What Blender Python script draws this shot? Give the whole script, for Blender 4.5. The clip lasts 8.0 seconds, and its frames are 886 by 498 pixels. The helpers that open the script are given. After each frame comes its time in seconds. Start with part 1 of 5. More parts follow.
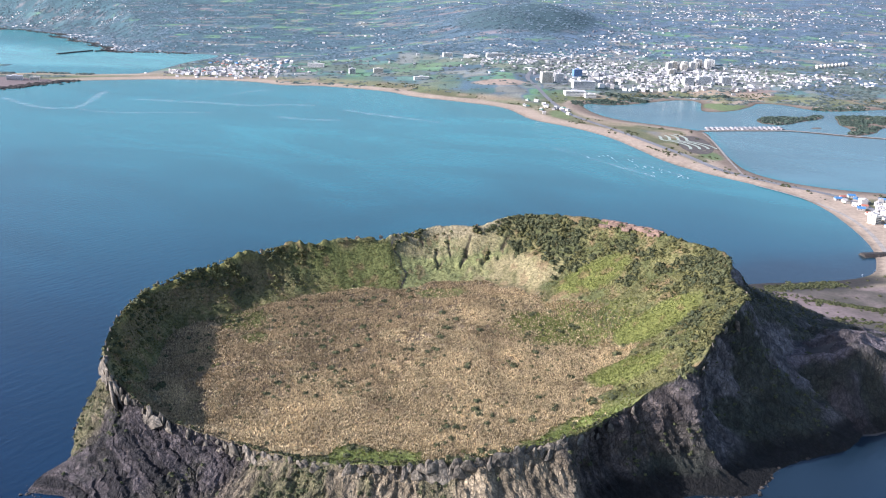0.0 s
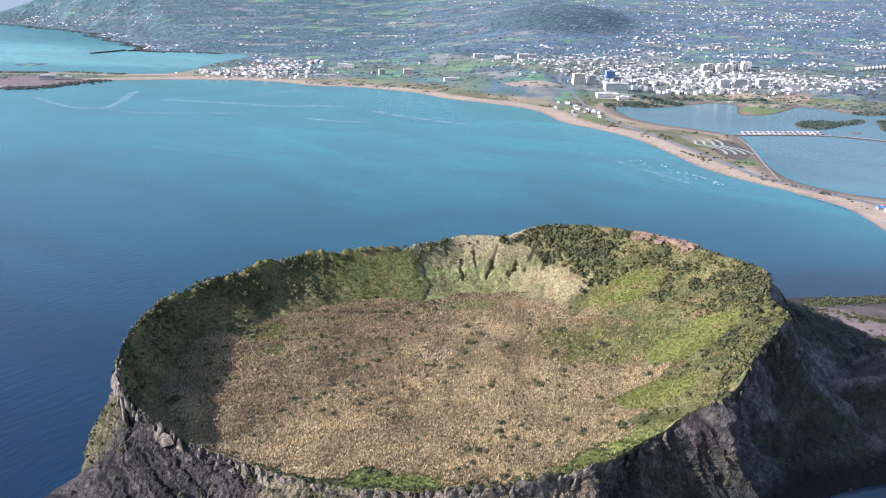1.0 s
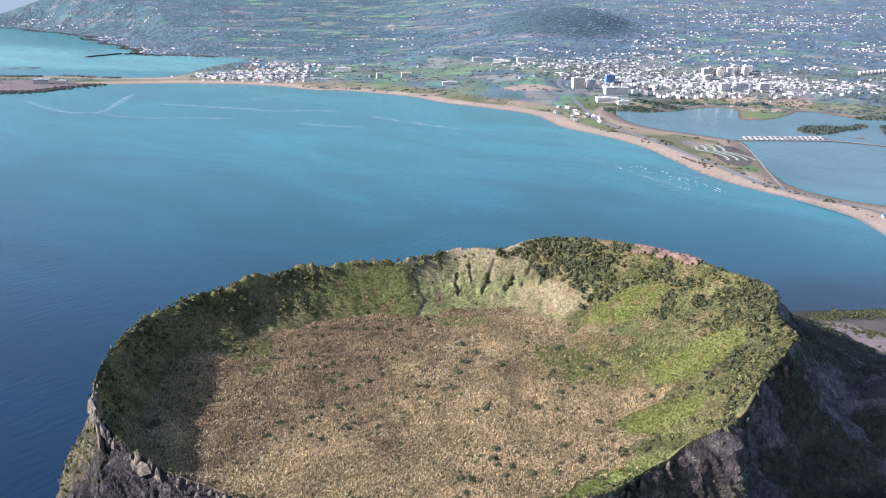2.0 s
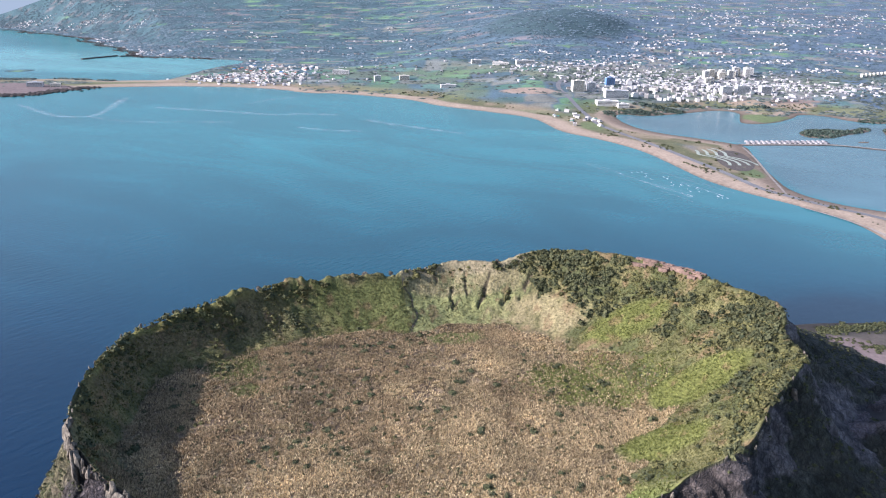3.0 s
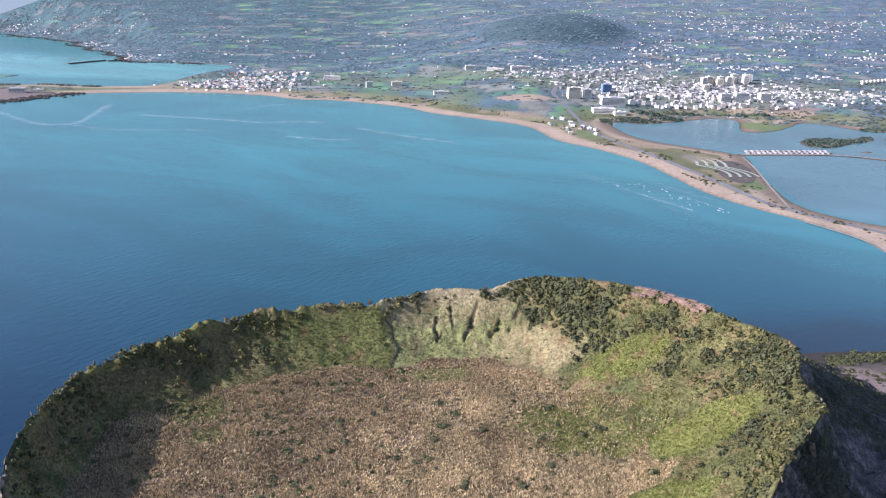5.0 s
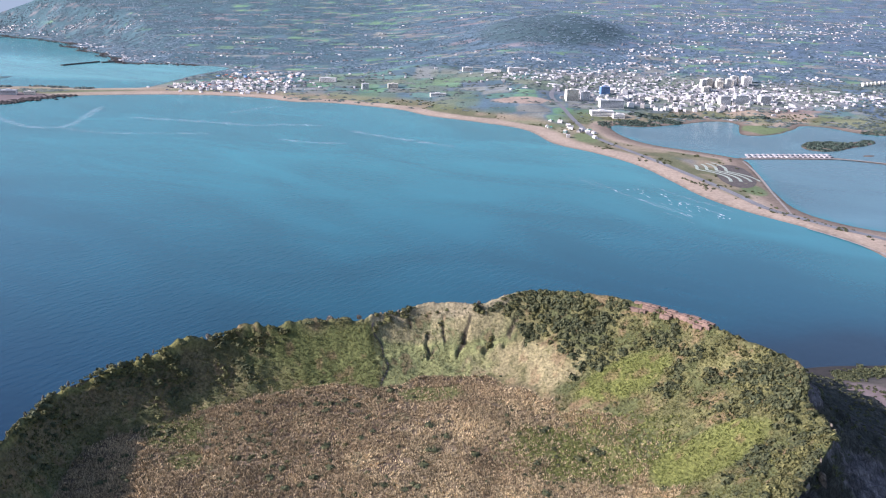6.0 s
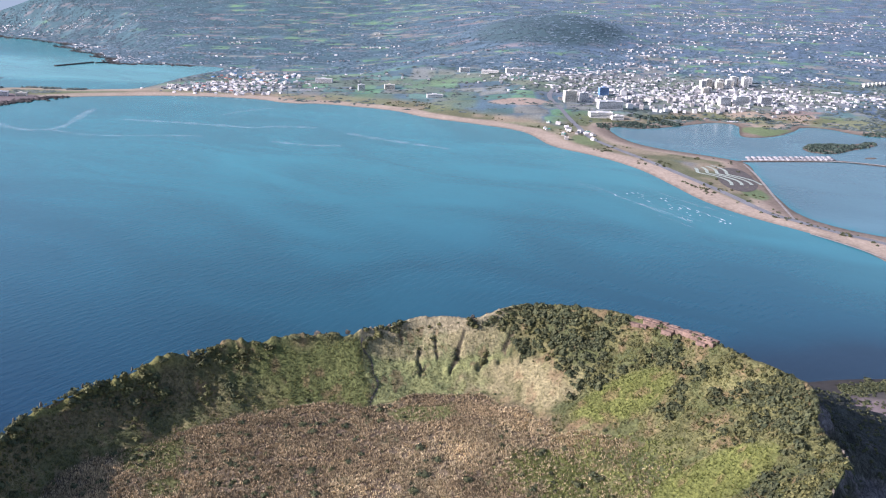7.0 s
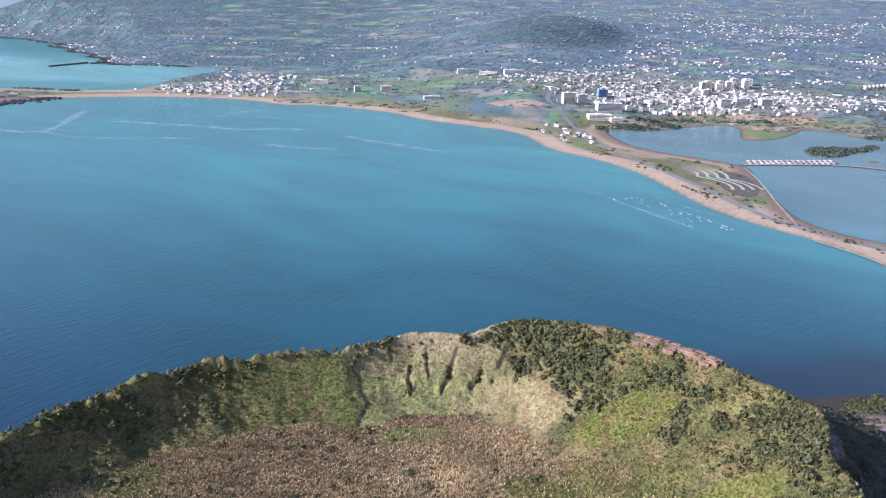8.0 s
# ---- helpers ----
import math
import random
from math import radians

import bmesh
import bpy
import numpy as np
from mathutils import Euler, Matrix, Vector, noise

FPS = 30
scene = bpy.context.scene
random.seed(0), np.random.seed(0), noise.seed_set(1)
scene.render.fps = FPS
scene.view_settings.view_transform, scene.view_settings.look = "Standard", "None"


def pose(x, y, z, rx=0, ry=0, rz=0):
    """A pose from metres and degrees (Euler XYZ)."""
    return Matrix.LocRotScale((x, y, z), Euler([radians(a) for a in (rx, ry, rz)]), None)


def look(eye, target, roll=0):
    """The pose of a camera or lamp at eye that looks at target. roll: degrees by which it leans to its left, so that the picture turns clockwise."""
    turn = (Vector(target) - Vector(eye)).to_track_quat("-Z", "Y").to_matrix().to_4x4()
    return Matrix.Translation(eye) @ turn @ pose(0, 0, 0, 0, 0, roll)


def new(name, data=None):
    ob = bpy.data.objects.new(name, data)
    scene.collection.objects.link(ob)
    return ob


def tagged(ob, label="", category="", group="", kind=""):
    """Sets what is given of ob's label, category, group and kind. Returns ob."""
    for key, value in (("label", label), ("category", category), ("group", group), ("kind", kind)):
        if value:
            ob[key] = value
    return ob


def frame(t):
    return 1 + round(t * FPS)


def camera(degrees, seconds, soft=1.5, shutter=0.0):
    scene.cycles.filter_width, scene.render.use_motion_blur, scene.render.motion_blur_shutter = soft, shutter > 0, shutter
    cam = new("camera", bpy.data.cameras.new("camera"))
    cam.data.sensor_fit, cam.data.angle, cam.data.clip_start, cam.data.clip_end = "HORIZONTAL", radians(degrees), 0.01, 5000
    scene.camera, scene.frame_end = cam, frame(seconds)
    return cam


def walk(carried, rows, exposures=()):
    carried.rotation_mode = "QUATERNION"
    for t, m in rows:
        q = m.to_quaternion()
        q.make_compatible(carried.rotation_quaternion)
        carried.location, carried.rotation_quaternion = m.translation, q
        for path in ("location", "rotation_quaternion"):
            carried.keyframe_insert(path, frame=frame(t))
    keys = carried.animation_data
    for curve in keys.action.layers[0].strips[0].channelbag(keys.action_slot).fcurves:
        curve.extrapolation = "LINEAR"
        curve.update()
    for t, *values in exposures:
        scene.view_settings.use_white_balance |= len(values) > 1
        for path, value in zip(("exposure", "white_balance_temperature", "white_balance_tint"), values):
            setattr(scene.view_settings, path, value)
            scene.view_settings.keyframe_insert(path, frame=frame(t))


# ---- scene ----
cam = camera(55.1, 8.0, soft=1.1)
PATH = [
    (0, (-15.947, -726.392, 367.49), (-15.918, -724.491, 366.869), 1.9),
    (0.5, (-13.62, -711.736, 368.332), (-13.659, -709.836, 367.708), 1.8),
    (1, (-11.394, -696.027, 369.297), (-11.435, -694.127, 368.673), 1.9),
    (1.5, (-9.121, -680.085, 370.204), (-9.162, -678.185, 369.583), 1.9),
    (3, (-2.555, -632.261, 373.598), (-2.596, -630.359, 372.981), 1.9),
    (3.5, (-0.45, -616.032, 374.215), (-0.489, -614.129, 373.601), 1.9),
    (4, (1.902, -599.846, 374.777), (1.866, -597.942, 374.166), 1.9),
    (4.5, (4.303, -583.536, 375.354), (4.268, -581.632, 374.744), 2.0),
    (6, (11.609, -534.848, 377.192), (11.58, -532.943, 376.584), 2.1),
    (6.5, (13.878, -519.129, 377.74), (13.85, -517.224, 377.132), 2.1),
    (7, (16.165, -503.19, 378.407), (16.139, -501.285, 377.798), 2.1),
    (7.5, (18.467, -487.15, 378.989), (18.443, -485.245, 378.381), 2.2),
    (8, (20.912, -470.92, 379.603), (20.889, -469.015, 378.994), 2.2),
]
walk(cam, [(t, look(eye, aim, roll)) for t, eye, aim, roll in PATH], [(0, 0.89, 5770, 19), (1.5, 0.83, 5790, 20), (4, 0.74, 5810, 23), (8, 0.68, 5800, 25)])

# ---- world, sun, exposure ----
SUN_EL, SUN_AZ = 26.5, 193.0          # elevation; direction to the sun, degrees from +x towards +y
world = bpy.data.worlds.new("sky")
scene.world = world
world.use_nodes = True
wn = world.node_tree
sky = wn.nodes.new("ShaderNodeTexSky")
sky.sky_type, sky.sun_disc = "NISHITA", False
sky.sun_elevation, sky.sun_rotation = radians(SUN_EL), radians(90 - SUN_AZ)
sky.air_density, sky.dust_density, sky.ozone_density = 1.2, 1.5, 1.5
wn.links.new(sky.outputs[0], wn.nodes["Background"].inputs[0])
wn.nodes["Background"].inputs[1].default_value = 0.126
sun = new("sun", bpy.data.lights.new("sun", "SUN"))
sun.data.energy, sun.data.angle, sun.data.color = 4.9, radians(0.6), (1.0, 0.95, 0.87)
to_sun = Vector((math.cos(radians(SUN_AZ)) * math.cos(radians(SUN_EL)), math.sin(radians(SUN_AZ)) * math.cos(radians(SUN_EL)), math.sin(radians(SUN_EL))))
sun.matrix_world = look(tuple(to_sun * 900), (0, 0, 0))

# ---- numeric helpers ----
rng = np.random.default_rng(7)


def vnoise(x, y, seed=0):
    """Smooth value noise in 0..1 on a unit lattice."""
    x, y = np.asarray(x, float), np.asarray(y, float)
    xi, yi = np.floor(x), np.floor(y)
    fx, fy = x - xi, y - yi
    fx, fy = fx * fx * (3 - 2 * fx), fy * fy * (3 - 2 * fy)

    def h(a, b):
        v = np.sin(a * 127.1 + b * 311.7 + seed * 74.7) * 43758.5453
        return v - np.floor(v)
    a = h(xi, yi) * (1 - fx) + h(xi + 1, yi) * fx
    b = h(xi, yi + 1) * (1 - fx) + h(xi + 1, yi + 1) * fx
    return a * (1 - fy) + b * fy


def fbm(x, y, size, seed=0, octaves=4):
    total, amp, norm = 0.0, 1.0, 0.0
    for o in range(octaves):
        k = 2 ** o / size
        total = total + amp * vnoise(np.asarray(x) * k + 17 * o, np.asarray(y) * k - 9 * o, seed + o)
        norm += amp
        amp *= 0.5
    return total / norm


def smooth(a, b, v):
    t = np.clip((np.asarray(v, float) - a) / (b - a), 0, 1)
    return t * t * (3 - 2 * t)


def rounded(poly, times=2, closed=True):
    """Corner cutting of a polyline."""
    p = np.array(poly, float)
    for _ in range(times):
        q = np.roll(p, -1, 0)
        a, b = p * 0.75 + q * 0.25, p * 0.25 + q * 0.75
        r = np.empty((2 * len(p), p.shape[1]))
        r[0::2], r[1::2] = a, b
        if not closed:
            r = np.vstack([p[:1], r[:-2], p[-1:]])
        p = r
    return p


def inside_by(px, py, poly):
    """Signed distance to a closed outline, positive inside."""
    best = np.full(px.shape, 1e18)
    odd = np.zeros(px.shape, bool)
    n = len(poly)
    for i in range(n):
        (ax, ay), (bx, by) = poly[i], poly[(i + 1) % n]
        ex, ey = bx - ax, by - ay
        t = np.clip(((px - ax) * ex + (py - ay) * ey) / (ex * ex + ey * ey + 1e-9), 0, 1)
        best = np.minimum(best, (px - ax - t * ex) ** 2 + (py - ay - t * ey) ** 2)
        if abs(ey) > 1e-9:
            cross = ((ay > py) != (by > py)) & (px < ex * (py - ay) / ey + ax)
            odd ^= cross
    d = np.sqrt(best)
    return np.where(odd, d, -d)


def line_distance(px, py, line):
    best = np.full(px.shape, 1e18)
    for (ax, ay), (bx, by) in zip(line[:-1], line[1:]):
        ex, ey = bx - ax, by - ay
        t = np.clip(((px - ax) * ex + (py - ay) * ey) / (ex * ex + ey * ey + 1e-9), 0, 1)
        best = np.minimum(best, (px - ax - t * ex) ** 2 + (py - ay - t * ey) ** 2)
    return np.sqrt(best)


def mesh_from(name, verts, faces, mats=(), shade=False, colors=None, mat_index=None):
    """A mesh from arrays: verts (n, 3), faces (m, 3) or (m, 4); colors: rgb per vertex, as the attribute cover."""
    verts, faces = np.asarray(verts, np.float32), np.asarray(faces, np.int32)
    me = bpy.data.meshes.new(name)
    k = faces.shape[1]
    me.vertices.add(len(verts))
    me.vertices.foreach_set("co", verts.ravel())
    me.loops.add(faces.size)
    me.loops.foreach_set("vertex_index", faces.ravel())
    me.polygons.add(len(faces))
    me.polygons.foreach_set("loop_start", np.arange(0, faces.size, k, dtype=np.int32))
    if mat_index is not None:
        me.polygons.foreach_set("material_index", np.asarray(mat_index, np.int32))
    me.polygons.foreach_set("use_smooth", np.full(len(faces), shade))
    for m in mats:
        me.materials.append(m)
    me.update(calc_edges=True)
    if colors is not None:
        at = me.attributes.new("cover", "FLOAT_COLOR", "POINT")
        at.data.foreach_set("color", np.c_[colors, np.ones(len(colors))].astype(np.float32).ravel())
    return me


def grid_faces(rows, cols, wrap=False):
    i, j = np.meshgrid(np.arange(rows - 1), np.arange(cols if wrap else cols - 1), indexing="ij")
    a, b = i * cols + j, i * cols + (j + 1) % cols
    return np.stack([a, b, b + cols, a + cols], -1).reshape(-1, 4)


def scattered(verts, faces, pos, size, turn, jitter=0.0):
    """Copies of one small form at many places, joined: size (k, 3), turn (k,)."""
    k, n = len(pos), len(verts)
    c, s = np.cos(turn)[:, None], np.sin(turn)[:, None]
    v = np.broadcast_to(verts[None], (k, n, 3)).copy()
    if jitter:
        v *= 1 + rng.uniform(-jitter, jitter, (k, n, 1))
    v *= size[:, None, :]
    x, y = v[..., 0] * c - v[..., 1] * s, v[..., 0] * s + v[..., 1] * c
    out = np.stack([x, y, v[..., 2]], -1) + pos[:, None, :]
    f = faces[None] + (np.arange(k) * n)[:, None, None]
    return out.reshape(-1, 3), f.reshape(-1, faces.shape[1])


def part(name, bm, material, parent=None, label="", shade=False):
    """Links a bmesh as one mesh object, under a thing where one is given."""
    me = bpy.data.meshes.new(name)
    bm.to_mesh(me)
    bm.free()
    me.materials.append(material)
    if shade:
        me.polygons.foreach_set("use_smooth", np.ones(len(me.polygons), bool))
    ob = new(name, me)
    ob.parent = parent
    if label:
        ob["label"] = label
    return ob


def box(bm, x0, x1, y0, y1, z0, z1):
    vs = [bm.verts.new((x, y, z)) for z in (z0, z1) for x, y in ((x0, y0), (x1, y0), (x1, y1), (x0, y1))]
    for f in ((3, 2, 1, 0), (4, 5, 6, 7), (0, 1, 5, 4), (1, 2, 6, 5), (2, 3, 7, 6), (3, 0, 4, 7)):
        bm.faces.new([vs[i] for i in f])
    return vs


# ---- materials ----
def surface(name, low, high, size=1.0, rough=0.9, bump=0.3, big=20.0, spread=0.25, source="", random="", spec=0.3, metal=0.0, sheen=0.0, reach=0.3, pieces=0.65):
    """A weathered surface: colour between two tones by fine noise, varied by large noise, with relief.
    source: an attribute that gives the tone instead; random: "object" or "island" for variation from piece to piece."""
    m = bpy.data.materials.new(name)
    m.use_nodes = True
    nt = m.node_tree
    bsdf = nt.nodes["Principled BSDF"]
    link = nt.links.new
    geo = nt.nodes.new("ShaderNodeNewGeometry")
    fine = nt.nodes.new("ShaderNodeTexNoise")
    fine.inputs["Scale"].default_value = 1.0 / size
    fine.inputs["Detail"].default_value = 5.0
    fine.inputs["Roughness"].default_value = 0.65
    link(geo.outputs["Position"], fine.inputs["Vector"])
    large = nt.nodes.new("ShaderNodeTexNoise")
    large.inputs["Scale"].default_value = 1.0 / big
    large.inputs["Detail"].default_value = 4.0
    link(geo.outputs["Position"], large.inputs["Vector"])
    if source:
        tone = nt.nodes.new("ShaderNodeAttribute")
        tone.attribute_name = source
        dark = nt.nodes.new("ShaderNodeMix")
        dark.data_type, dark.blend_type = "RGBA", "MULTIPLY"
        dark.inputs[0].default_value = 1.0
        ramp = nt.nodes.new("ShaderNodeValToRGB")
        ramp.color_ramp.elements[0].position, ramp.color_ramp.elements[1].position = 0.3, 0.7
        ramp.color_ramp.elements[0].color, ramp.color_ramp.elements[1].color = (*low, 1), (*high, 1)
        link(fine.outputs[0], ramp.inputs[0])
        link(tone.outputs["Color"], dark.inputs[6])
        link(ramp.outputs[0], dark.inputs[7])
        colour = dark.outputs[2]
    else:
        ramp = nt.nodes.new("ShaderNodeValToRGB")
        ramp.color_ramp.elements[0].position, ramp.color_ramp.elements[1].position = 0.32, 0.68
        ramp.color_ramp.elements[0].color, ramp.color_ramp.elements[1].color = (*low, 1), (*high, 1)
        fac = fine.outputs[0]
        if random:
            src = nt.nodes.new("ShaderNodeObjectInfo").outputs["Random"] if random == "object" else geo.outputs["Random Per Island"]
            mixf = nt.nodes.new("ShaderNodeMix")
            mixf.inputs[0].default_value = pieces
            link(fac, mixf.inputs[2])
            link(src, mixf.inputs[3])
            fac = mixf.outputs[0]
        link(fac, ramp.inputs[0])
        colour = ramp.outputs[0]
    vary = nt.nodes.new("ShaderNodeMapRange")
    vary.inputs[1].default_value, vary.inputs[2].default_value = 0.3, 0.7
    vary.inputs[3].default_value, vary.inputs[4].default_value = 1 - spread, 1 + spread
    link(large.outputs[0], vary.inputs[0])
    mul = nt.nodes.new("ShaderNodeVectorMath")
    mul.operation = "SCALE"
    link(colour, mul.inputs[0])
    link(vary.outputs[0], mul.inputs[3])
    link(mul.outputs[0], bsdf.inputs["Base Color"])
    bsdf.inputs["Roughness"].default_value = rough
    bsdf.inputs["Specular IOR Level"].default_value = spec
    bsdf.inputs["Metallic"].default_value = metal
    bsdf.inputs["Sheen Weight"].default_value = sheen
    if bump:
        b = nt.nodes.new("ShaderNodeBump")
        b.inputs["Strength"].default_value = bump
        b.inputs["Distance"].default_value = reach
        link(fine.outputs[0], b.inputs["Height"])
        link(b.outputs[0], bsdf.inputs["Normal"])
    return m


GROUND = surface("ground_cover", (0.72, 0.72, 0.72), (1.2, 1.2, 1.2), 6, 0.95, 0.25, 60, 0.12, source="cover")
CLIFF = surface("cliff_rock", (0.58, 0.58, 0.60), (1.34, 1.32, 1.28), 7.0, 0.92, 1.0, 24, 0.25, source="cover", reach=3.0)
for node in CLIFF.node_tree.nodes:
    if node.type == "TEX_NOISE" and node.inputs["Detail"].default_value > 4.5:
        # upright, broken grain
        node.inputs["Detail"].default_value, node.inputs["Roughness"].default_value = 9.0, 0.78
        upright = CLIFF.node_tree.nodes.new("ShaderNodeMapping")
        upright.inputs["Scale"].default_value = (1.0, 1.0, 0.45)
        CLIFF.node_tree.links.new(node.inputs["Vector"].links[0].from_socket, upright.inputs["Vector"])
        CLIFF.node_tree.links.new(upright.outputs[0], node.inputs["Vector"])
    if node.type == "VALTORGB":
        node.color_ramp.elements[0].position, node.color_ramp.elements[1].position = 0.38, 0.64


def jointed(m, sizes=(7.0, 2.4)):
    """Dark open joints between blocks of rock, in two sizes, as colour and relief."""
    nt = m.node_tree
    link = nt.links.new
    bsdf = nt.nodes["Principled BSDF"]
    bump = [q for q in nt.nodes if q.type == "BUMP"][0]
    geo = nt.nodes.new("ShaderNodeNewGeometry")
    warp = nt.nodes.new("ShaderNodeTexNoise")
    warp.inputs["Scale"].default_value, warp.inputs["Detail"].default_value = 0.18, 4.0
    link(geo.outputs["Position"], warp.inputs["Vector"])
    shift = nt.nodes.new("ShaderNodeVectorMath")
    shift.operation = "MULTIPLY_ADD"
    shift.inputs[1].default_value = (7.0, 7.0, 7.0)
    link(warp.outputs["Color"], shift.inputs[0])
    link(geo.outputs["Position"], shift.inputs[2])
    tall = nt.nodes.new("ShaderNodeMapping")
    tall.inputs["Scale"].default_value = (1.0, 1.0, 0.5)
    link(shift.outputs[0], tall.inputs["Vector"])
    colour, height = bsdf.inputs["Base Color"].links[0].from_socket, bump.inputs["Height"].links[0].from_socket
    for size in sizes:
        cell = nt.nodes.new("ShaderNodeTexVoronoi")
        cell.feature = "DISTANCE_TO_EDGE"
        cell.inputs["Scale"].default_value = 1.0 / size
        link(tall.outputs[0], cell.inputs["Vector"])
        gap = nt.nodes.new("ShaderNodeMapRange")
        gap.inputs[1].default_value, gap.inputs[2].default_value = 0.0, 0.16
        gap.inputs[3].default_value, gap.inputs[4].default_value = 0.66, 1.16
        link(cell.outputs["Distance"], gap.inputs[0])
        mul = nt.nodes.new("ShaderNodeVectorMath")
        mul.operation = "SCALE"
        link(colour, mul.inputs[0])
        link(gap.outputs[0], mul.inputs[3])
        both = nt.nodes.new("ShaderNodeMath")
        both.operation = "MULTIPLY"
        link(height, both.inputs[0])
        link(gap.outputs[0], both.inputs[1])
        colour, height = mul.outputs[0], both.outputs[0]
    link(colour, bsdf.inputs["Base Color"])
    link(height, bump.inputs["Height"])


jointed(CLIFF)
SLOPE = surface("slope_cover", (0.42, 0.43, 0.42), (1.4, 1.38, 1.36), 2.4, 0.95, 0.9, 25, 0.15, source="cover", reach=1.5)
ROCK = surface("tuff_rock", (0.060, 0.052, 0.044), (0.235, 0.20, 0.152), 5.0, 0.9, 1.0, 22, 0.3, reach=1.2)
jointed(ROCK, (2.6,))
LEAF = surface("shrub_leaf", (0.032, 0.042, 0.020), (0.118, 0.118, 0.050), 2.0, 0.8, 0.0, 12, 0.25, random="island", pieces=0.34)
LIME = surface("lush_grass", (0.062, 0.078, 0.016), (0.168, 0.182, 0.038), 3.0, 0.85, 0.0, 16, 0.25, random="island")
BUSH = surface("olive_leaf", (0.052, 0.056, 0.021), (0.15, 0.138, 0.048), 2.0, 0.8, 0.0, 14, 0.3, random="island", pieces=0.34)
REED = surface("dry_reed", (0.112, 0.083, 0.047), (0.82, 0.64, 0.365), 2.0, 0.85, 0.0, 35, 0.30, random="island", pieces=0.48)
BROWN_REED = surface("brown_reed", (0.088, 0.066, 0.038), (0.63, 0.475, 0.27), 2.0, 0.85, 0.0, 30, 0.32, random="island", pieces=0.48)
FERN = surface("fern_leaf", (0.105, 0.122, 0.034), (0.28, 0.28, 0.085), 2.0, 0.8, 0.0, 14, 0.3, random="island", pieces=0.34)
GRASS = surface("slope_grass", (0.050, 0.056, 0.017), (0.185, 0.176, 0.053), 3.0, 0.85, 0.0, 18, 0.3, random="island")
# the blue haze of distance is mixed into this far leaf colour
HAZED_TREE = surface("hazed_tree_leaf", (0.066, 0.108, 0.126), (0.150, 0.205, 0.236), 8.0, 0.9, 0.0, 150, 0.25, random="island")
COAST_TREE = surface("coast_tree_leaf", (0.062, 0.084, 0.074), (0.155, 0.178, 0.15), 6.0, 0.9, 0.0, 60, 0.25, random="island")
PINE = surface("pine_needles", (0.035, 0.055, 0.045), (0.095, 0.125, 0.09), 3.0, 0.85, 0.0, 25, 0.25, random="island")
SAND_ROCK = surface("shore_rock", (0.025, 0.022, 0.02), (0.075, 0.062, 0.052), 3.0, 0.8, 0.8, 15, 0.3)
ASPHALT = surface("worn_asphalt", (0.14, 0.138, 0.14), (0.24, 0.235, 0.235), 3.0, 0.85, 0.1, 40, 0.15)
CONCRETE = surface("pale_concrete", (0.42, 0.41, 0.38), (0.62, 0.60, 0.56), 2.0, 0.8, 0.1, 15, 0.12)
WALL = surface("painted_wall", (0.36, 0.335, 0.31), (0.80, 0.75, 0.70), 2.5, 0.7, 0.05, 12, 0.1, random="object")
ROOF = surface("house_roof", (0.20, 0.195, 0.19), (0.72, 0.67, 0.63), 2.5, 0.6, 0.1, 9, 0.15, random="object")
RED_ROOF = surface("red_roof", (0.30, 0.10, 0.07), (0.42, 0.17, 0.12), 2.0, 0.7, 0.1, 9, 0.15)
GREEN_ROOF = surface("green_roof", (0.05, 0.24, 0.17), (0.14, 0.42, 0.32), 2.0, 0.6, 0.1, 9, 0.15)
BLUE_ROOF = surface("blue_roof", (0.05, 0.14, 0.30), (0.10, 0.24, 0.42), 2.0, 0.5, 0.1, 9, 0.15)
FAR_WALL = surface("far_wall", (0.20, 0.195, 0.20), (0.74, 0.70, 0.67), 2.5, 0.7, 0.0, 60, 0.1, random="island")
GLASS_DARK = surface("window_glass", (0.02, 0.03, 0.04), (0.05, 0.06, 0.08), 1.0, 0.1, 0.0, 5, 0.2, spec=0.6)
PATH_EARTH = surface("sandy_path", (0.24, 0.21, 0.18), (0.36, 0.32, 0.28), 2.0, 0.9, 0.2, 12, 0.2)
SOIL = surface("dark_soil", (0.07, 0.058, 0.05), (0.14, 0.12, 0.105), 2.0, 0.95, 0.3, 8, 0.2)
LAWN = surface("pale_planting", (0.30, 0.34, 0.27), (0.42, 0.45, 0.37), 2.0, 0.9, 0.2, 12, 0.2)
GREY_WALL = surface("grey_wall", (0.50, 0.49, 0.48), (0.66, 0.65, 0.64), 3.0, 0.7, 0.05, 20, 0.12)
BLUE_WALL = surface("blue_wall", (0.10, 0.20, 0.42), (0.16, 0.29, 0.52), 3.0, 0.6, 0.05, 20, 0.1)
CREAM_WALL = surface("cream_wall", (0.60, 0.54, 0.44), (0.78, 0.72, 0.60), 3.0, 0.7, 0.05, 20, 0.1)
WHITE_WALL = surface("white_wall", (0.62, 0.59, 0.55), (0.80, 0.76, 0.70), 3.0, 0.6, 0.05, 20, 0.08)
DECK = surface("reddish_deck", (0.12, 0.080, 0.062), (0.27, 0.18, 0.14), 2.0, 0.8, 0.4, 9, 0.25)
SHED = surface("shed_roof", (0.25, 0.23, 0.23), (0.42, 0.39, 0.38), 2.0, 0.7, 0.1, 9, 0.2, random="object")
FOAM = surface("sea_foam", (0.55, 0.6, 0.62), (0.9, 0.92, 0.93), 2.0, 0.6, 0.2, 8, 0.1)


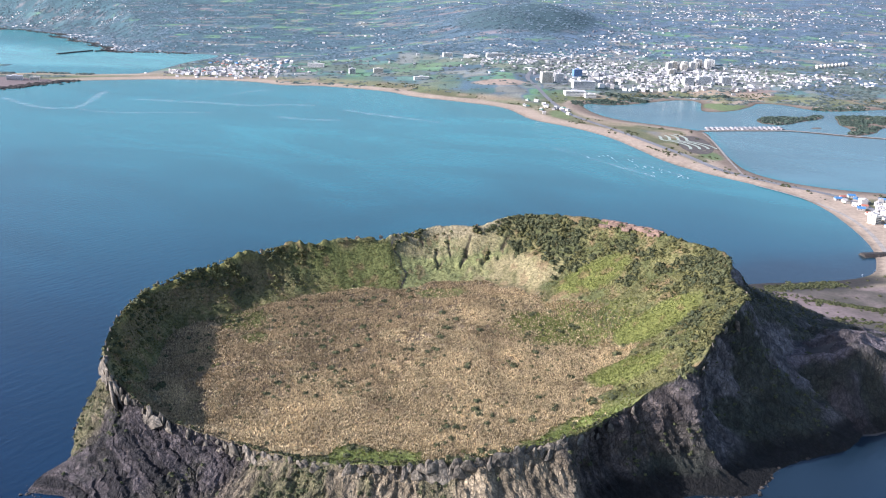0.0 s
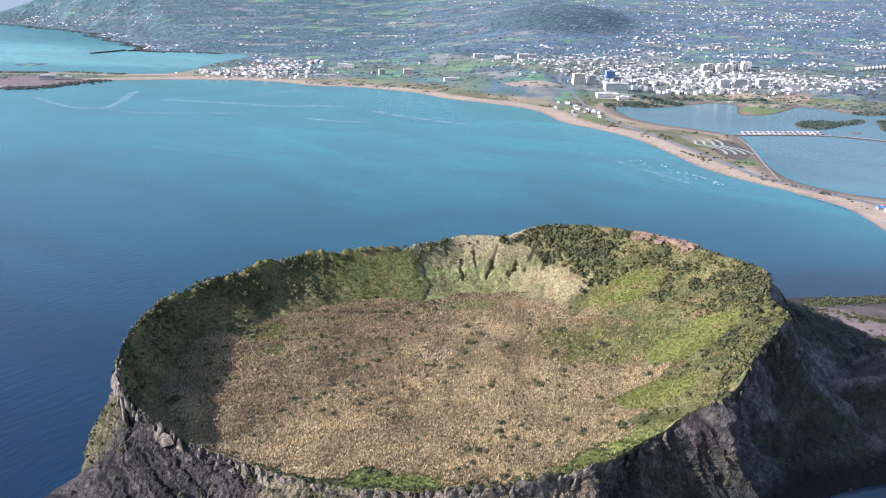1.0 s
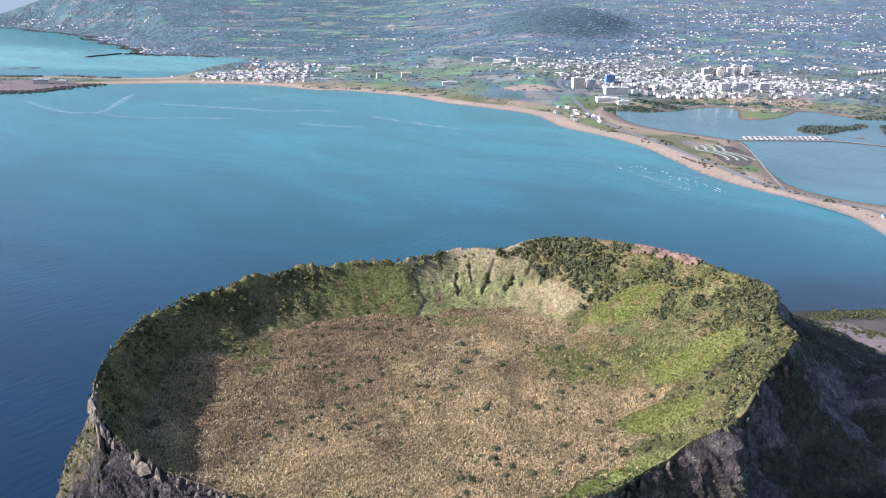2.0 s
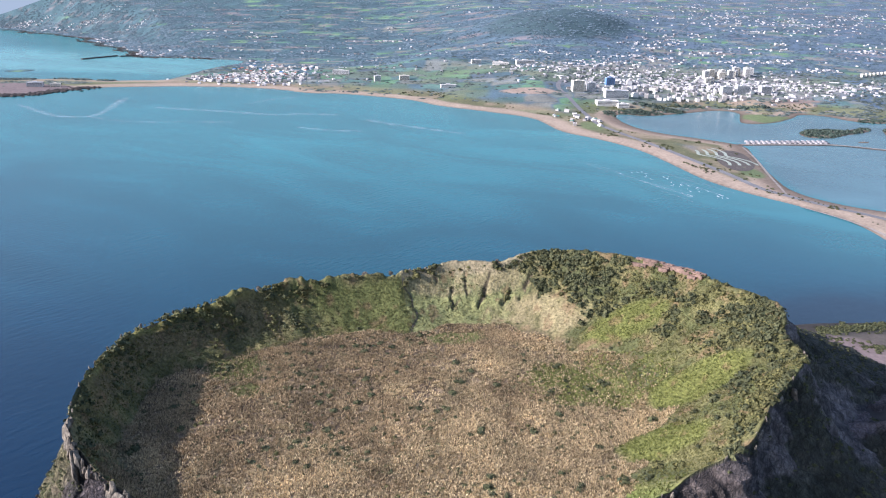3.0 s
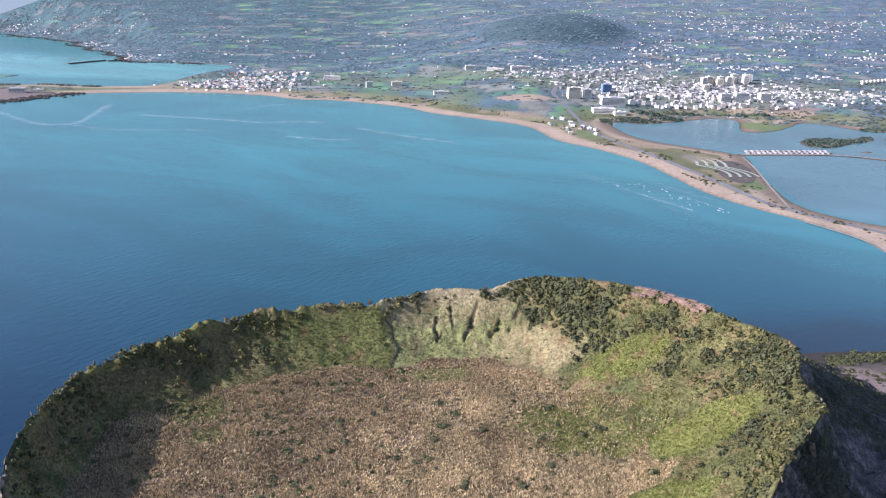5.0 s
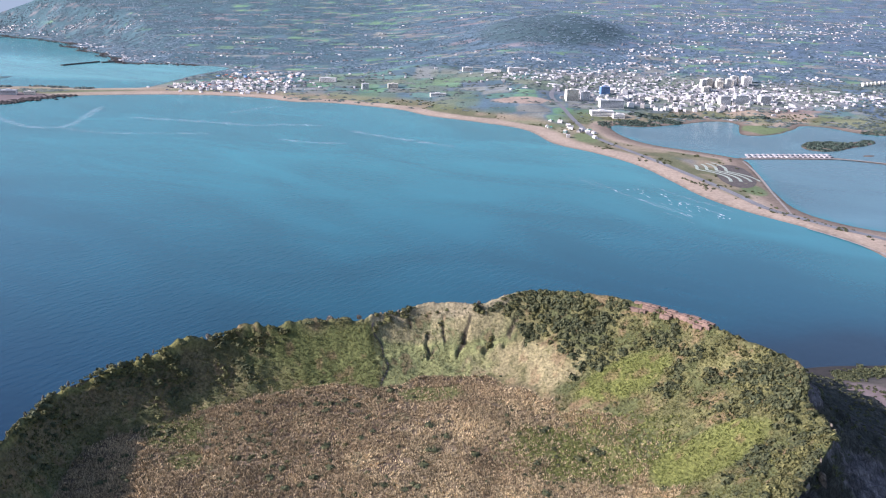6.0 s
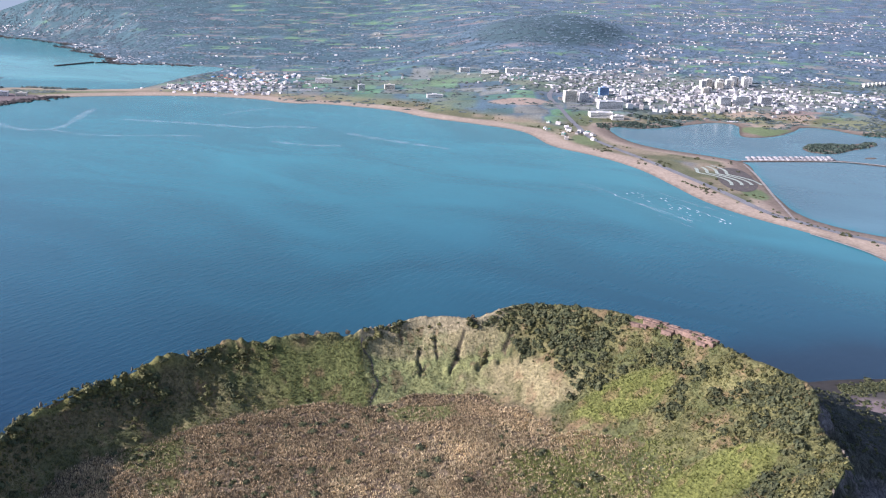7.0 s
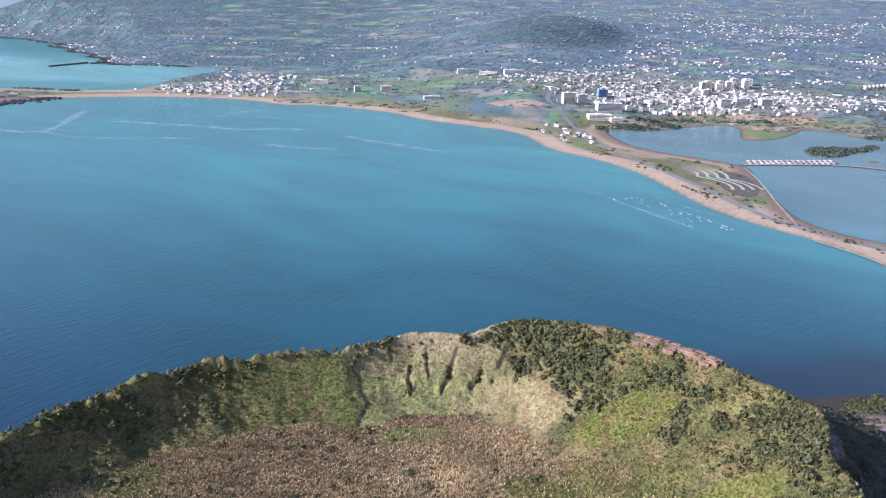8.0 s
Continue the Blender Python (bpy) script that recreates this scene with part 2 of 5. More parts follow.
def sea_material():
    """Sea water: the tone of the depth below it, small waves in two sizes, a glossy skin."""
    m = bpy.data.materials.new("sea_water")
    m.use_nodes = True
    nt = m.node_tree
    link = nt.links.new
    bsdf = nt.nodes["Principled BSDF"]
    tone = nt.nodes.new("ShaderNodeAttribute")
    tone.attribute_name = "cover"
    geo = nt.nodes.new("ShaderNodeNewGeometry")
    drift = nt.nodes.new("ShaderNodeTexNoise")
    drift.inputs["Scale"].default_value, drift.inputs["Detail"].default_value = 0.004, 6.0
    drift.inputs["Distortion"].default_value = 1.2
    streaks = nt.nodes.new("ShaderNodeMapping")
    streaks.vector_type = "TEXTURE"
    streaks.inputs["Rotation"].default_value = (0, 0, radians(-28))
    streaks.inputs["Scale"].default_value = (2.0, 0.9, 1.0)
    link(geo.outputs["Position"], streaks.inputs["Vector"])
    link(streaks.outputs[0], drift.inputs["Vector"])
    vary = nt.nodes.new("ShaderNodeMapRange")
    vary.inputs[1].default_value, vary.inputs[2].default_value = 0.3, 0.7
    vary.inputs[3].default_value, vary.inputs[4].default_value = 0.80, 1.18
    link(drift.outputs[0], vary.inputs[0])
    mul = nt.nodes.new("ShaderNodeVectorMath")
    mul.operation = "SCALE"
    link(tone.outputs["Color"], mul.inputs[0])
    link(vary.outputs[0], mul.inputs[3])
    link(mul.outputs[0], bsdf.inputs["Base Color"])
    bsdf.inputs["Roughness"].default_value = 0.22
    bsdf.inputs["IOR"].default_value = 1.33
    bsdf.inputs["Specular IOR Level"].default_value = 0.75
    turned = nt.nodes.new("ShaderNodeMapping")
    turned.vector_type = "TEXTURE"
    turned.inputs["Rotation"].default_value = (0, 0, radians(58))
    turned.inputs["Scale"].default_value = (3.2, 1.0, 1.0)
    link(geo.outputs["Position"], turned.inputs["Vector"])
    waves = nt.nodes.new("ShaderNodeTexNoise")
    waves.inputs["Scale"].default_value, waves.inputs["Detail"].default_value = 0.16, 5.0
    link(turned.outputs[0], waves.inputs["Vector"])
    b = nt.nodes.new("ShaderNodeBump")
    b.inputs["Strength"].default_value, b.inputs["Distance"].default_value = 0.30, 1.3
    link(waves.outputs[0], b.inputs["Height"])
    link(b.outputs[0], bsdf.inputs["Normal"])
    return m


SEA = sea_material()


def slick_material():
    """Thin bands of froth and smooth water: broken up by noise, see-through between."""
    m = bpy.data.materials.new("foam_slick")
    m.use_nodes = True
    nt = m.node_tree
    bsdf = nt.nodes["Principled BSDF"]
    bsdf.inputs["Base Color"].default_value = (0.55, 0.66, 0.70, 1)
    bsdf.inputs["Roughness"].default_value = 0.6
    geo = nt.nodes.new("ShaderNodeNewGeometry")
    noise_a = nt.nodes.new("ShaderNodeTexNoise")
    noise_a.inputs["Scale"].default_value, noise_a.inputs["Detail"].default_value = 0.035, 6.0
    nt.links.new(geo.outputs["Position"], noise_a.inputs["Vector"])
    fade = nt.nodes.new("ShaderNodeMapRange")
    fade.inputs[1].default_value, fade.inputs[2].default_value = 0.30, 0.66
    fade.inputs[3].default_value, fade.inputs[4].default_value = 0.0, 0.28
    nt.links.new(noise_a.outputs[0], fade.inputs[0])
    nt.links.new(fade.outputs[0], bsdf.inputs["Alpha"])
    return m


SLICK = slick_material()

# ---- coast, in plan ----
COAST_NEAR = [(240, 60), (240, 180), (330, 268), (410, 296), (490, 303), (575, 332), (608, 392), (635, 458), (651, 546), (662, 662), (652, 756), (602, 844), (530, 929),
              (476, 1027), (446, 1160), (410, 1306), (333, 1434), (241, 1521), (214, 1639), (182, 1737), (69, 1814), (-85, 1888), (-159, 1987)]
COAST_WEST = [(-253, 2033), (-405, 2082), (-511, 2057), (-598, 2124), (-753, 2146), (-931, 2116), (-1139, 2033), (-1225, 1940), (-1248, 1840), (-1290, 1769),
              (-1700, 1690), (-1950, 2050), (-1462, 2142), (-1369, 2185), (-1278, 2193), (-1198, 2182), (-1117, 2220), (-1020, 2249), (-1003, 2413), (-990, 2659), (-915, 2880), (-949, 2975)]
COAST_FAR = [(-1083, 2987), (-1279, 2990), (-1385, 2950), (-1452, 3060), (-1440, 3150), (-1570, 3200), (-1584, 3330), (-1760, 3400), (-1750, 3520), (-1930, 3600), (-1885, 3760), (-2080, 3830), (-2192, 3947), (-2390, 3990), (-2430, 4100),
             (-3000, 4300), (-4200, 4500), (-4200, 5200), (4200, 5200), (4200, -200), (1500, -260), (700, -190), (540, -110), (455, -62), (405, -70), (350, -92), (240, -60)]
LAGOON = [(1000, 775), (829, 805), (754, 822), (676, 866), (619, 956), (630, 1095), (645, 1257), (672, 1370), (668, 1433), (583, 1503), (503, 1550), (442, 1633),
          (419, 1784), (441, 1868), (519, 1826), (653, 1923), (764, 2008), (830, 1975), (790, 1850), (766, 1766), (820, 1762), (890, 1812), (960, 1900), (1012, 1985),
          (1085, 1965), (1126, 1870), (1190, 1845), (1300, 1890), (1460, 1950), (2200, 2000), (2600, 1500), (2200, 950), (1500, 790)]
ISLANDS = [[(878, 1630), (914, 1692), (983, 1725), (1011, 1691), (1096, 1757), (1132, 1764), (1095, 1696), (1016, 1640), (937, 1565), (878, 1573)],
           [(1149, 1747), (1195, 1770), (1300, 1780), (1420, 1720), (1330, 1630), (1211, 1580), (1140, 1475), (1086, 1432), (1040, 1433), (1104, 1525), (1095, 1595), (1125, 1665)],
           [(985, 1520), (1000, 1540), (1030, 1545), (1015, 1522)],
           [(-1640, 2330), (-1600, 2400), (-1550, 2415), (-1535, 2380), (-1560, 2325)]]
CAUSEWAY = [(668, 1432), (760, 1452), (918, 1478), (1050, 1415), (1300, 1350), (1700, 1260)]
MAIN = rounded(COAST_NEAR + COAST_WEST + COAST_FAR, 2)
LAKE = rounded(LAGOON, 2)
ISLES = [rounded(p, 2) for p in ISLANDS]


def shore(x, y):
    """Distance inland from the nearest shore, negative over water."""
    d = np.minimum(inside_by(x, y, MAIN), -inside_by(x, y, LAKE))
    d = d + 7 * (fbm(x, y, 60, 3, 3) - 0.5) * smooth(1300, 2000, y)
    for p in ISLES:
        d = np.maximum(d, inside_by(x, y, p))
    return np.maximum(d, 9 - line_distance(x, y, CAUSEWAY))


def far_rise(x, y, d):
    """The long rise of the country towards the mountain."""
    inl = np.maximum(d - 70, 0) * smooth(1750, 2050, y)
    return (222 + 75 * smooth(200, 2400, x) - 15 * smooth(-1300, -2300, x)) * np.clip((y - 2900) / 1500, 0, 2) ** 1.7 * smooth(0, 230 + 70 * smooth(-1200, -1800, x), inl)


def ground_height(x, y, d=None):
    x, y = np.asarray(x, float), np.asarray(y, float)
    d = shore(x, y) if d is None else d
    low = np.where(d > 0, 3.0 * (1 - np.exp(-np.maximum(d, 0) / 30)), np.maximum(d * 0.08, -6))
    inl = np.maximum(d - 70, 0) * smooth(1750, 2050, y)
    east = smooth(-500, 250, x)
    rise = 13 * east * (1 - np.exp(-inl / 150)) + (0.035 + 0.04 * east) * inl
    ramp = far_rise(x, y, d)
    hill = 62 * np.exp(-(((x - 400) / 300) ** 2 + ((y - 3420) / 260) ** 2) ** 1.5)
    hill = hill + 22 * np.exp(-(((x + 130) / 150) ** 2 + ((y - 2760) / 120) ** 2) ** 1.3)
    roll = smooth(100, 400, inl) * 8 * (fbm(x, y, 350, 5) - 0.5)
    plateau = 9 * smooth(10, 70, d) * (1 - smooth(330, 470, y))
    # the foot of the cone, sloping east above a low sea cliff
    apron = 40 * np.exp(-(((x - 345) / 140) ** 2 + ((y + 12) / 95) ** 2)) * smooth(4, 38, d + 14 * (fbm(x, y, 25, 7) - 0.5)) * (1 - smooth(150, 260, y)) * (0.55 + 0.9 * fbm(x, y, 34, 9, 5))
    return low + rise + ramp + hill + roll + plateau + apron


def plain(x, y):
    """Plan coordinates for the patchwork of far land: the rising country counts as the deeper plain that it is, so fields get finer upwards."""
    up = far_rise(x, y, shore(x, y))
    k = 1 + np.clip(up / 170, 0, 1.6)
    return x * (1 + up / 400), y + 13 * up, k

# ---- fields: a patchwork in plan ----
def fields(x, y):
    """Nearest field cell, its random value and the distance to the next cell."""
    cw, ch = 86.0, 84.0
    x, y, _ = plain(x, y)
    ci, cj = np.floor(x / cw), np.floor(y / ch)
    b1, b2, idv = np.full(x.shape, 1e9), np.full(x.shape, 1e9), np.zeros(x.shape)
    for di in (-1, 0, 1):
        for dj in (-1, 0, 1):
            a, b = ci + di, cj + dj
            h = np.sin(a * 12.9898 + b * 78.233) * 43758.5453
            h1 = h - np.floor(h)
            g = np.sin(a * 39.346 + b * 11.135) * 24634.6345
            h2 = g - np.floor(g)
            d = np.maximum(np.abs(x - (a + 0.2 + 0.6 * h1) * cw) / cw, np.abs(y - (b + 0.2 + 0.6 * h2) * ch) / ch) * cw
            near = d < b1
            b2 = np.where(near, b1, np.minimum(b2, d))
            idv = np.where(near, (h1 * 7.13 + h2 * 3.7) % 1.0, idv)
            b1 = np.where(near, d, b1)
    return idv, b2 - b1


def woodland(x, y):
    """How wooded the land is, 0..1."""
    fx, fy, _ = plain(x, y)
    w = smooth(0.45, 0.53, 0.65 * fbm(fx * 0.8, fy, 150, 11) + 0.35 * fbm(fx * 0.7, fy, 46, 14) + 0.025 + 0.03 * smooth(2500, 3300, y) + 0.11 * smooth(-900, -1700, x) * smooth(2900, 3200, y))
    w = np.maximum(w, smooth(1.1, 0.8, np.hypot((x - 340) / 420, (y - 3380) / 330)))
    w = np.maximum(w, smooth(1.1, 0.8, np.hypot((x + 340) / 170, (y - 2860) / 120)))
    open_strip = smooth(1.2, 0.9, np.hypot((x + 260) / 480, (y - 2400) / 290))
    open_strip = np.maximum(open_strip, smooth(1.2, 0.9, np.hypot((x - 130) / 360, (y - 2100) / 240)))
    open_strip = np.maximum(open_strip, smooth(1.2, 0.9, np.hypot((x + 730) / 280, (y - 2300) / 220)))
    town = smooth(1.15, 0.85, np.hypot((x - 780) / 560, (y - 2400) / 330))
    return w * (1 - 0.85 * open_strip) * (1 - 0.7 * town)


# field tones lifted towards blue: haze of distance put into the colour
HAZED_FIELD_TONES = np.array([(0.08, 0.14, 0.09), (0.12, 0.18, 0.09), (0.14, 0.14, 0.10), (0.09, 0.10, 0.10), (0.10, 0.17, 0.08), (0.155, 0.14, 0.105), (0.07, 0.11, 0.09), (0.18, 0.165, 0.125), (0.09, 0.14, 0.10), (0.07, 0.10, 0.10)]) * np.array((1.26, 1.42, 1.62))

# ---- the ground: one sheet of land and sea bed ----
gx = np.concatenate([np.arange(-4200, -1800, 24.0), np.arange(-1800, 180, 12.0), np.arange(180, 1100, 8.0), np.arange(1100, 2500, 14.0), np.arange(2500, 4201, 30.0)])
gy = np.concatenate([np.arange(-270, 340, 8.0), np.arange(340, 2150, 8.5), np.arange(2150, 3000, 10.0), np.arange(3000, 4401, 16.0)])
X, Y = np.meshgrid(gx, gy)
D = shore(X, Y)
Z = ground_height(X, Y, D)


def ground_tones(x, y, d):
    idv, edge = fields(x, y)
    tone = HAZED_FIELD_TONES[(idv * len(HAZED_FIELD_TONES)).astype(int) % len(HAZED_FIELD_TONES)]
    wood = np.maximum(woodland(x, y), smooth(11, 4, edge) * 0.75)[..., None]
    # wood tone turns paler and bluer to the east: haze put into the colour
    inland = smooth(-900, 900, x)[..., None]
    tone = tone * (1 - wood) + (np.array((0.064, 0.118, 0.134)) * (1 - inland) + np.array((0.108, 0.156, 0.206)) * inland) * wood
    fx, fy, _ = plain(x, y)
    tone = tone * (0.66 + 0.68 * fbm(fx * 0.6, fy, 36, 33, 3))[..., None]
    pines = np.maximum(smooth(1.1, 0.85, np.hypot((x - 400) / 340, (y - 3400) / 270)), smooth(1.15, 0.85, np.hypot((x + 340) / 175, (y - 2860) / 110)))[..., None]
    tone = tone * (1 - pines) + np.array((0.058, 0.098, 0.108)) * pines
    earth = (1 - pines) * (smooth(0.66, 0.72, fbm(fx * 0.22, fy, 60, 37, 3)) * smooth(2500, 2800, y))[..., None] * 0.7
    tone = tone * (1 - earth) + np.array((0.245, 0.20, 0.195)) * earth
    town = smooth(1.1, 0.8, np.hypot((x - 780) / 540, (y - 2390) / 300))[..., None] * 0.6
    tone = tone * (1 - town) + np.array((0.27, 0.25, 0.23)) * town
    scrub = (smooth(2250, 2050, y) * smooth(0.35, 0.6, fbm(x, y, 70, 21)))[..., None]
    dune = np.array((0.27, 0.215, 0.14)) * (1 - scrub) + np.array((0.13, 0.13, 0.065)) * scrub
    by_sea = smooth(180, 110, d + 40 * (fbm(x, y, 90, 8) - 0.5))[..., None] * (smooth(2350, 2200, y))[..., None]
    tone = tone * (1 - by_sea) + dune * by_sea
    lawn = (smooth(0.46, 0.56, fbm(x, y, 130, 31)) * smooth(1500, 1900, y) * smooth(2750, 2500, y) * smooth(30, 60, d))[..., None] * 0.5
    tone = tone * (1 - lawn) + np.array((0.14, 0.18, 0.08)) * lawn
    sand = smooth(70, 50, d + 18 * (fbm(x, y, 45, 2) - 0.5))[..., None] * smooth(-1700, -900, x)[..., None] * (1 - smooth(350, 325, y) * smooth(660, 620, x))[..., None] * (1 - 0.85 * smooth(2210, 2290, y) * smooth(-150, -350, x))[..., None]
    lake = smooth(-30, 10, inside_by(x, y, LAKE) + 30)[..., None]
    tone = tone * (1 - sand) + (np.array((0.37, 0.285, 0.21)) * (1 - lake) + np.array((0.20, 0.15, 0.11)) * lake) * sand
    for px, py, rx, ry, rgb in ((880, 1860, 85, 75, (0.15, 0.19, 0.08)), (960, 2105, 150, 42, (0.33, 0.255, 0.18)), (1180, 2010, 130, 50, (0.17, 0.18, 0.10)), (1050, 2150, 90, 26, (0.24, 0.18, 0.15)), (200, 2080, 90, 45, (0.34, 0.26, 0.20)), (590, 1110, 24, 60, (0.14, 0.18, 0.08)), (330, 1620, 30, 70, (0.15, 0.18, 0.08)), (-1330, 1910, 190, 110, (0.19, 0.145, 0.135))):
        spot = (smooth(1.15, 0.85, np.hypot((x - px) / rx, (y - py) / ry) + 0.5 * (fbm(x, y, 40, 39) - 0.5)) * smooth(2, 12, d))[..., None]
        tone = tone * (1 - spot) + np.array(rgb) * spot
    tone = np.where((d < 7)[..., None], tone * 0.62, tone)
    # meadow and shore scrub toned down: the cone's shade is put into their colour
    south = smooth(0.3, 0.5, fbm(x * 0.5, y + 0.4 * x, 60, 17))[..., None]
    meadow = np.array((0.22, 0.165, 0.15)) * south + np.array((0.085, 0.075, 0.058)) * (1 - south)
    bright = (smooth(215, 260, y - 0.05 * x + 30 * (fbm(x, y, 60, 27) - 0.5)) * smooth(440, 500, x))[..., None]
    meadow = meadow * (1 - bright) + np.array((0.36, 0.285, 0.19)) * bright
    shaded_heath = smooth(75, 40, d + 50 * (fbm(x, y, 50, 19) - 0.5))[..., None] * smooth(640, 560, x)[..., None]
    meadow = meadow * (1 - shaded_heath) + np.array((0.040, 0.035, 0.030)) * shaded_heath
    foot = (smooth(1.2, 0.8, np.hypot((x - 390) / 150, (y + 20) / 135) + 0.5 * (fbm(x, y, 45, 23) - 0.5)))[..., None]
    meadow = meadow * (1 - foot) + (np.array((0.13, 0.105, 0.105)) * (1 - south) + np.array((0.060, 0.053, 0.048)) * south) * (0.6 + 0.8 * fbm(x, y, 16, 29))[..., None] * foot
    flat = smooth(350, 320, y)[..., None]
    return tone * (1 - flat) + meadow * flat


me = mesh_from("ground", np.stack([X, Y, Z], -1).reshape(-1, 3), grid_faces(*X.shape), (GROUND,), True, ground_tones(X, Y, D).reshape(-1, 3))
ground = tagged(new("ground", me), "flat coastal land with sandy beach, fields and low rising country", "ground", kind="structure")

# ---- the sea ----
sx = np.concatenate([np.arange(-9000, -2400, 400.0), np.arange(-2400, 1700, 25.0), np.arange(1700, 9001, 400.0)])
sy = np.concatenate([np.arange(-6000, -900, 400.0), np.arange(-900, 3000, 25.0), np.arange(3000, 4500, 60.0), np.arange(4500, 9001, 500.0)])
SX, SY = np.meshgrid(sx, sy)
SD = -shore(SX, SY)
shallow = 0.5 * smooth(260, 10, SD + 160 * (fbm(SX, SY, 300, 41) - 0.5))[..., None]
bay = smooth(-220, 1350, SY - 0.3 * np.clip(SX + 100, 0, 700) - 0.5 * np.clip(-SX - 150, 0, 700) * smooth(1500, 700, SY) + 420 * (fbm(SX, SY, 700, 43) - 0.5))[..., None]
deep = np.array((0.002, 0.018, 0.045)) * (1 - bay) + np.array((0.024, 0.180, 0.199)) * bay
shallow = shallow * smooth(300, 800, SY)[..., None]
tone = deep * (1 - shallow) + np.array((0.045, 0.22, 0.225)) * shallow
bay2 = (smooth(2300, 2500, SY) * smooth(-700, -1000, SX) * smooth(3300, 2900, SY))[..., None]
tone = tone * (1 - 0.7 * bay2) + np.array((0.15, 0.39, 0.38)) * 0.7 * bay2
lagoon = smooth(0, 20, inside_by(SX, SY, LAKE))[..., None]
tone = tone * (1 - lagoon) + np.array((0.085, 0.172, 0.188)) * lagoon
# dark water east of the cone: reef, and the cone's shadow painted in
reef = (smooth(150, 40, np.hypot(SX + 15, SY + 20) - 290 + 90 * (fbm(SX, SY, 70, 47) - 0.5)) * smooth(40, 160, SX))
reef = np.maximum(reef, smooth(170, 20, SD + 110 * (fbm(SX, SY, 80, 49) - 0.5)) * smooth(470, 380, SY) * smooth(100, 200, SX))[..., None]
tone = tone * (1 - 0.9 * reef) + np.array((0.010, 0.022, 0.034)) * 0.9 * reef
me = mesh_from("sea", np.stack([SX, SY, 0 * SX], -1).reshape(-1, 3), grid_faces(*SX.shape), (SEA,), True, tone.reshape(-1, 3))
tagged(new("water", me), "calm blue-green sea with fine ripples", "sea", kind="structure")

# ---- the tuff cone with its crater ----
CX, CY = -15.0, -20.0
RIM = [(257, 7, 131), (254, -8, 128), (247, -26, 122), (259, -36, 115), (247, -70, 118), (215, -104, 105), (194, -135, 88), (152, -148, 69), (121, -164, 57), (85, -193, 56), (61, -200, 54), (25, -214, 53),
       (-25, -214, 45), (-69, -210, 41), (-124, -196, 39), (-167, -174, 36), (-210, -165, 47), (-229, -160, 58), (-262, -130, 66), (-277, -100, 71), (-281, -60, 79), (-280, 26, 78),
       (-240, 72, 84), (-175, 124, 89), (-140, 134, 90), (-66, 151, 94), (-13, 177, 98), (37, 172, 104), (74, 182, 114), (113, 169, 120), (175, 134, 123), (215, 88, 127)]
rim = np.array(RIM + [(236, 50, 129)], float)
ra = np.arctan2(rim[:, 1] - CY, rim[:, 0] - CX)
order = np.argsort(ra)
ra, rim = ra[order], rim[order]
rr = np.hypot(rim[:, 0] - CX, rim[:, 1] - CY)
TURNS = 1200
ang = np.linspace(-math.pi, math.pi, TURNS, endpoint=False)


def round_table(a, keys, values):
    """A table by angle, in radians, that closes on itself; softened."""
    k = np.concatenate([keys - 2 * math.pi, keys, keys + 2 * math.pi])
    fine = np.linspace(-math.pi, math.pi, TURNS, endpoint=False)
    v = np.interp(fine, k, np.tile(values, 3))
    for _ in range(6):
        v = (np.roll(v, 2) + 2 * v + np.roll(v, -2)) / 4
    return np.interp(a, np.concatenate([fine, [math.pi]]), np.concatenate([v, v[:1]]))


def by_degrees(a, rows):
    keys = np.radians([r[0] for r in rows])
    return round_table(a, keys, np.array([r[1] for r in rows], float))


FOOT = [(-170, 0.90), (-150, 0.90), (-140, 0.88), (-120, 0.90), (-90, 0.90), (-62, 0.91), (-48, 0.88), (-38, 0.76), (-27, 0.62), (0, 0.55), (30, 0.55), (52, 0.60), (75, 0.70), (95, 0.64), (104, 0.63), (112, 0.67), (122, 0.71), (135, 0.73), (150, 0.74), (163, 0.80), (173, 0.88)]
BEND = [(-150, 1.0), (-60, 1.0), (0, 1.0), (45, 1.0), (75, 1.6), (105, 1.5), (122, 1.5), (150, 1.75), (165, 1.5), (176, 1.1)]
OUT = [(-175, 36), (-165, 34), (-156, 34), (-152, 54), (-148, 80), (-145, 90), (-138, 98), (-128, 98), (-110, 92), (-90, 92), (-66, 98), (-61, 84), (-57, 62), (-50, 64), (-45, 66), (-33, 86), (-27, 90), (-19, 100), (-15, 122), (-12, 128), (-6, 138), (0, 165), (6, 215), (18, 265), (32, 290), (60, 160), (90, 60), (140, 36), (180, 30)]
SPREAD = [(-180, 2.6), (-153, 1.5), (-146, 1.3), (-130, 1.5), (-116, 1.7), (-66, 1.6), (-61, 2.2), (-57, 5.0), (-25, 4.0), (-10, 2.4), (2, 1.6), (25, 1.3), (50, 1.3), (80, 1.8), (120, 2.4)]
SCARS = [(-10, 157, -8, 136, 2.2), (3, 167, 5, 150, 1.8), (28, 166, 17, 139, 2.6), (70, 166, 57, 145, 2.6), (49, 152, 40, 141, 1.7), (82, 150, 76, 138, 2.0), (-27, 166, -25, 159, 2.0), (-3, 143, -12, 136, 1.4)]


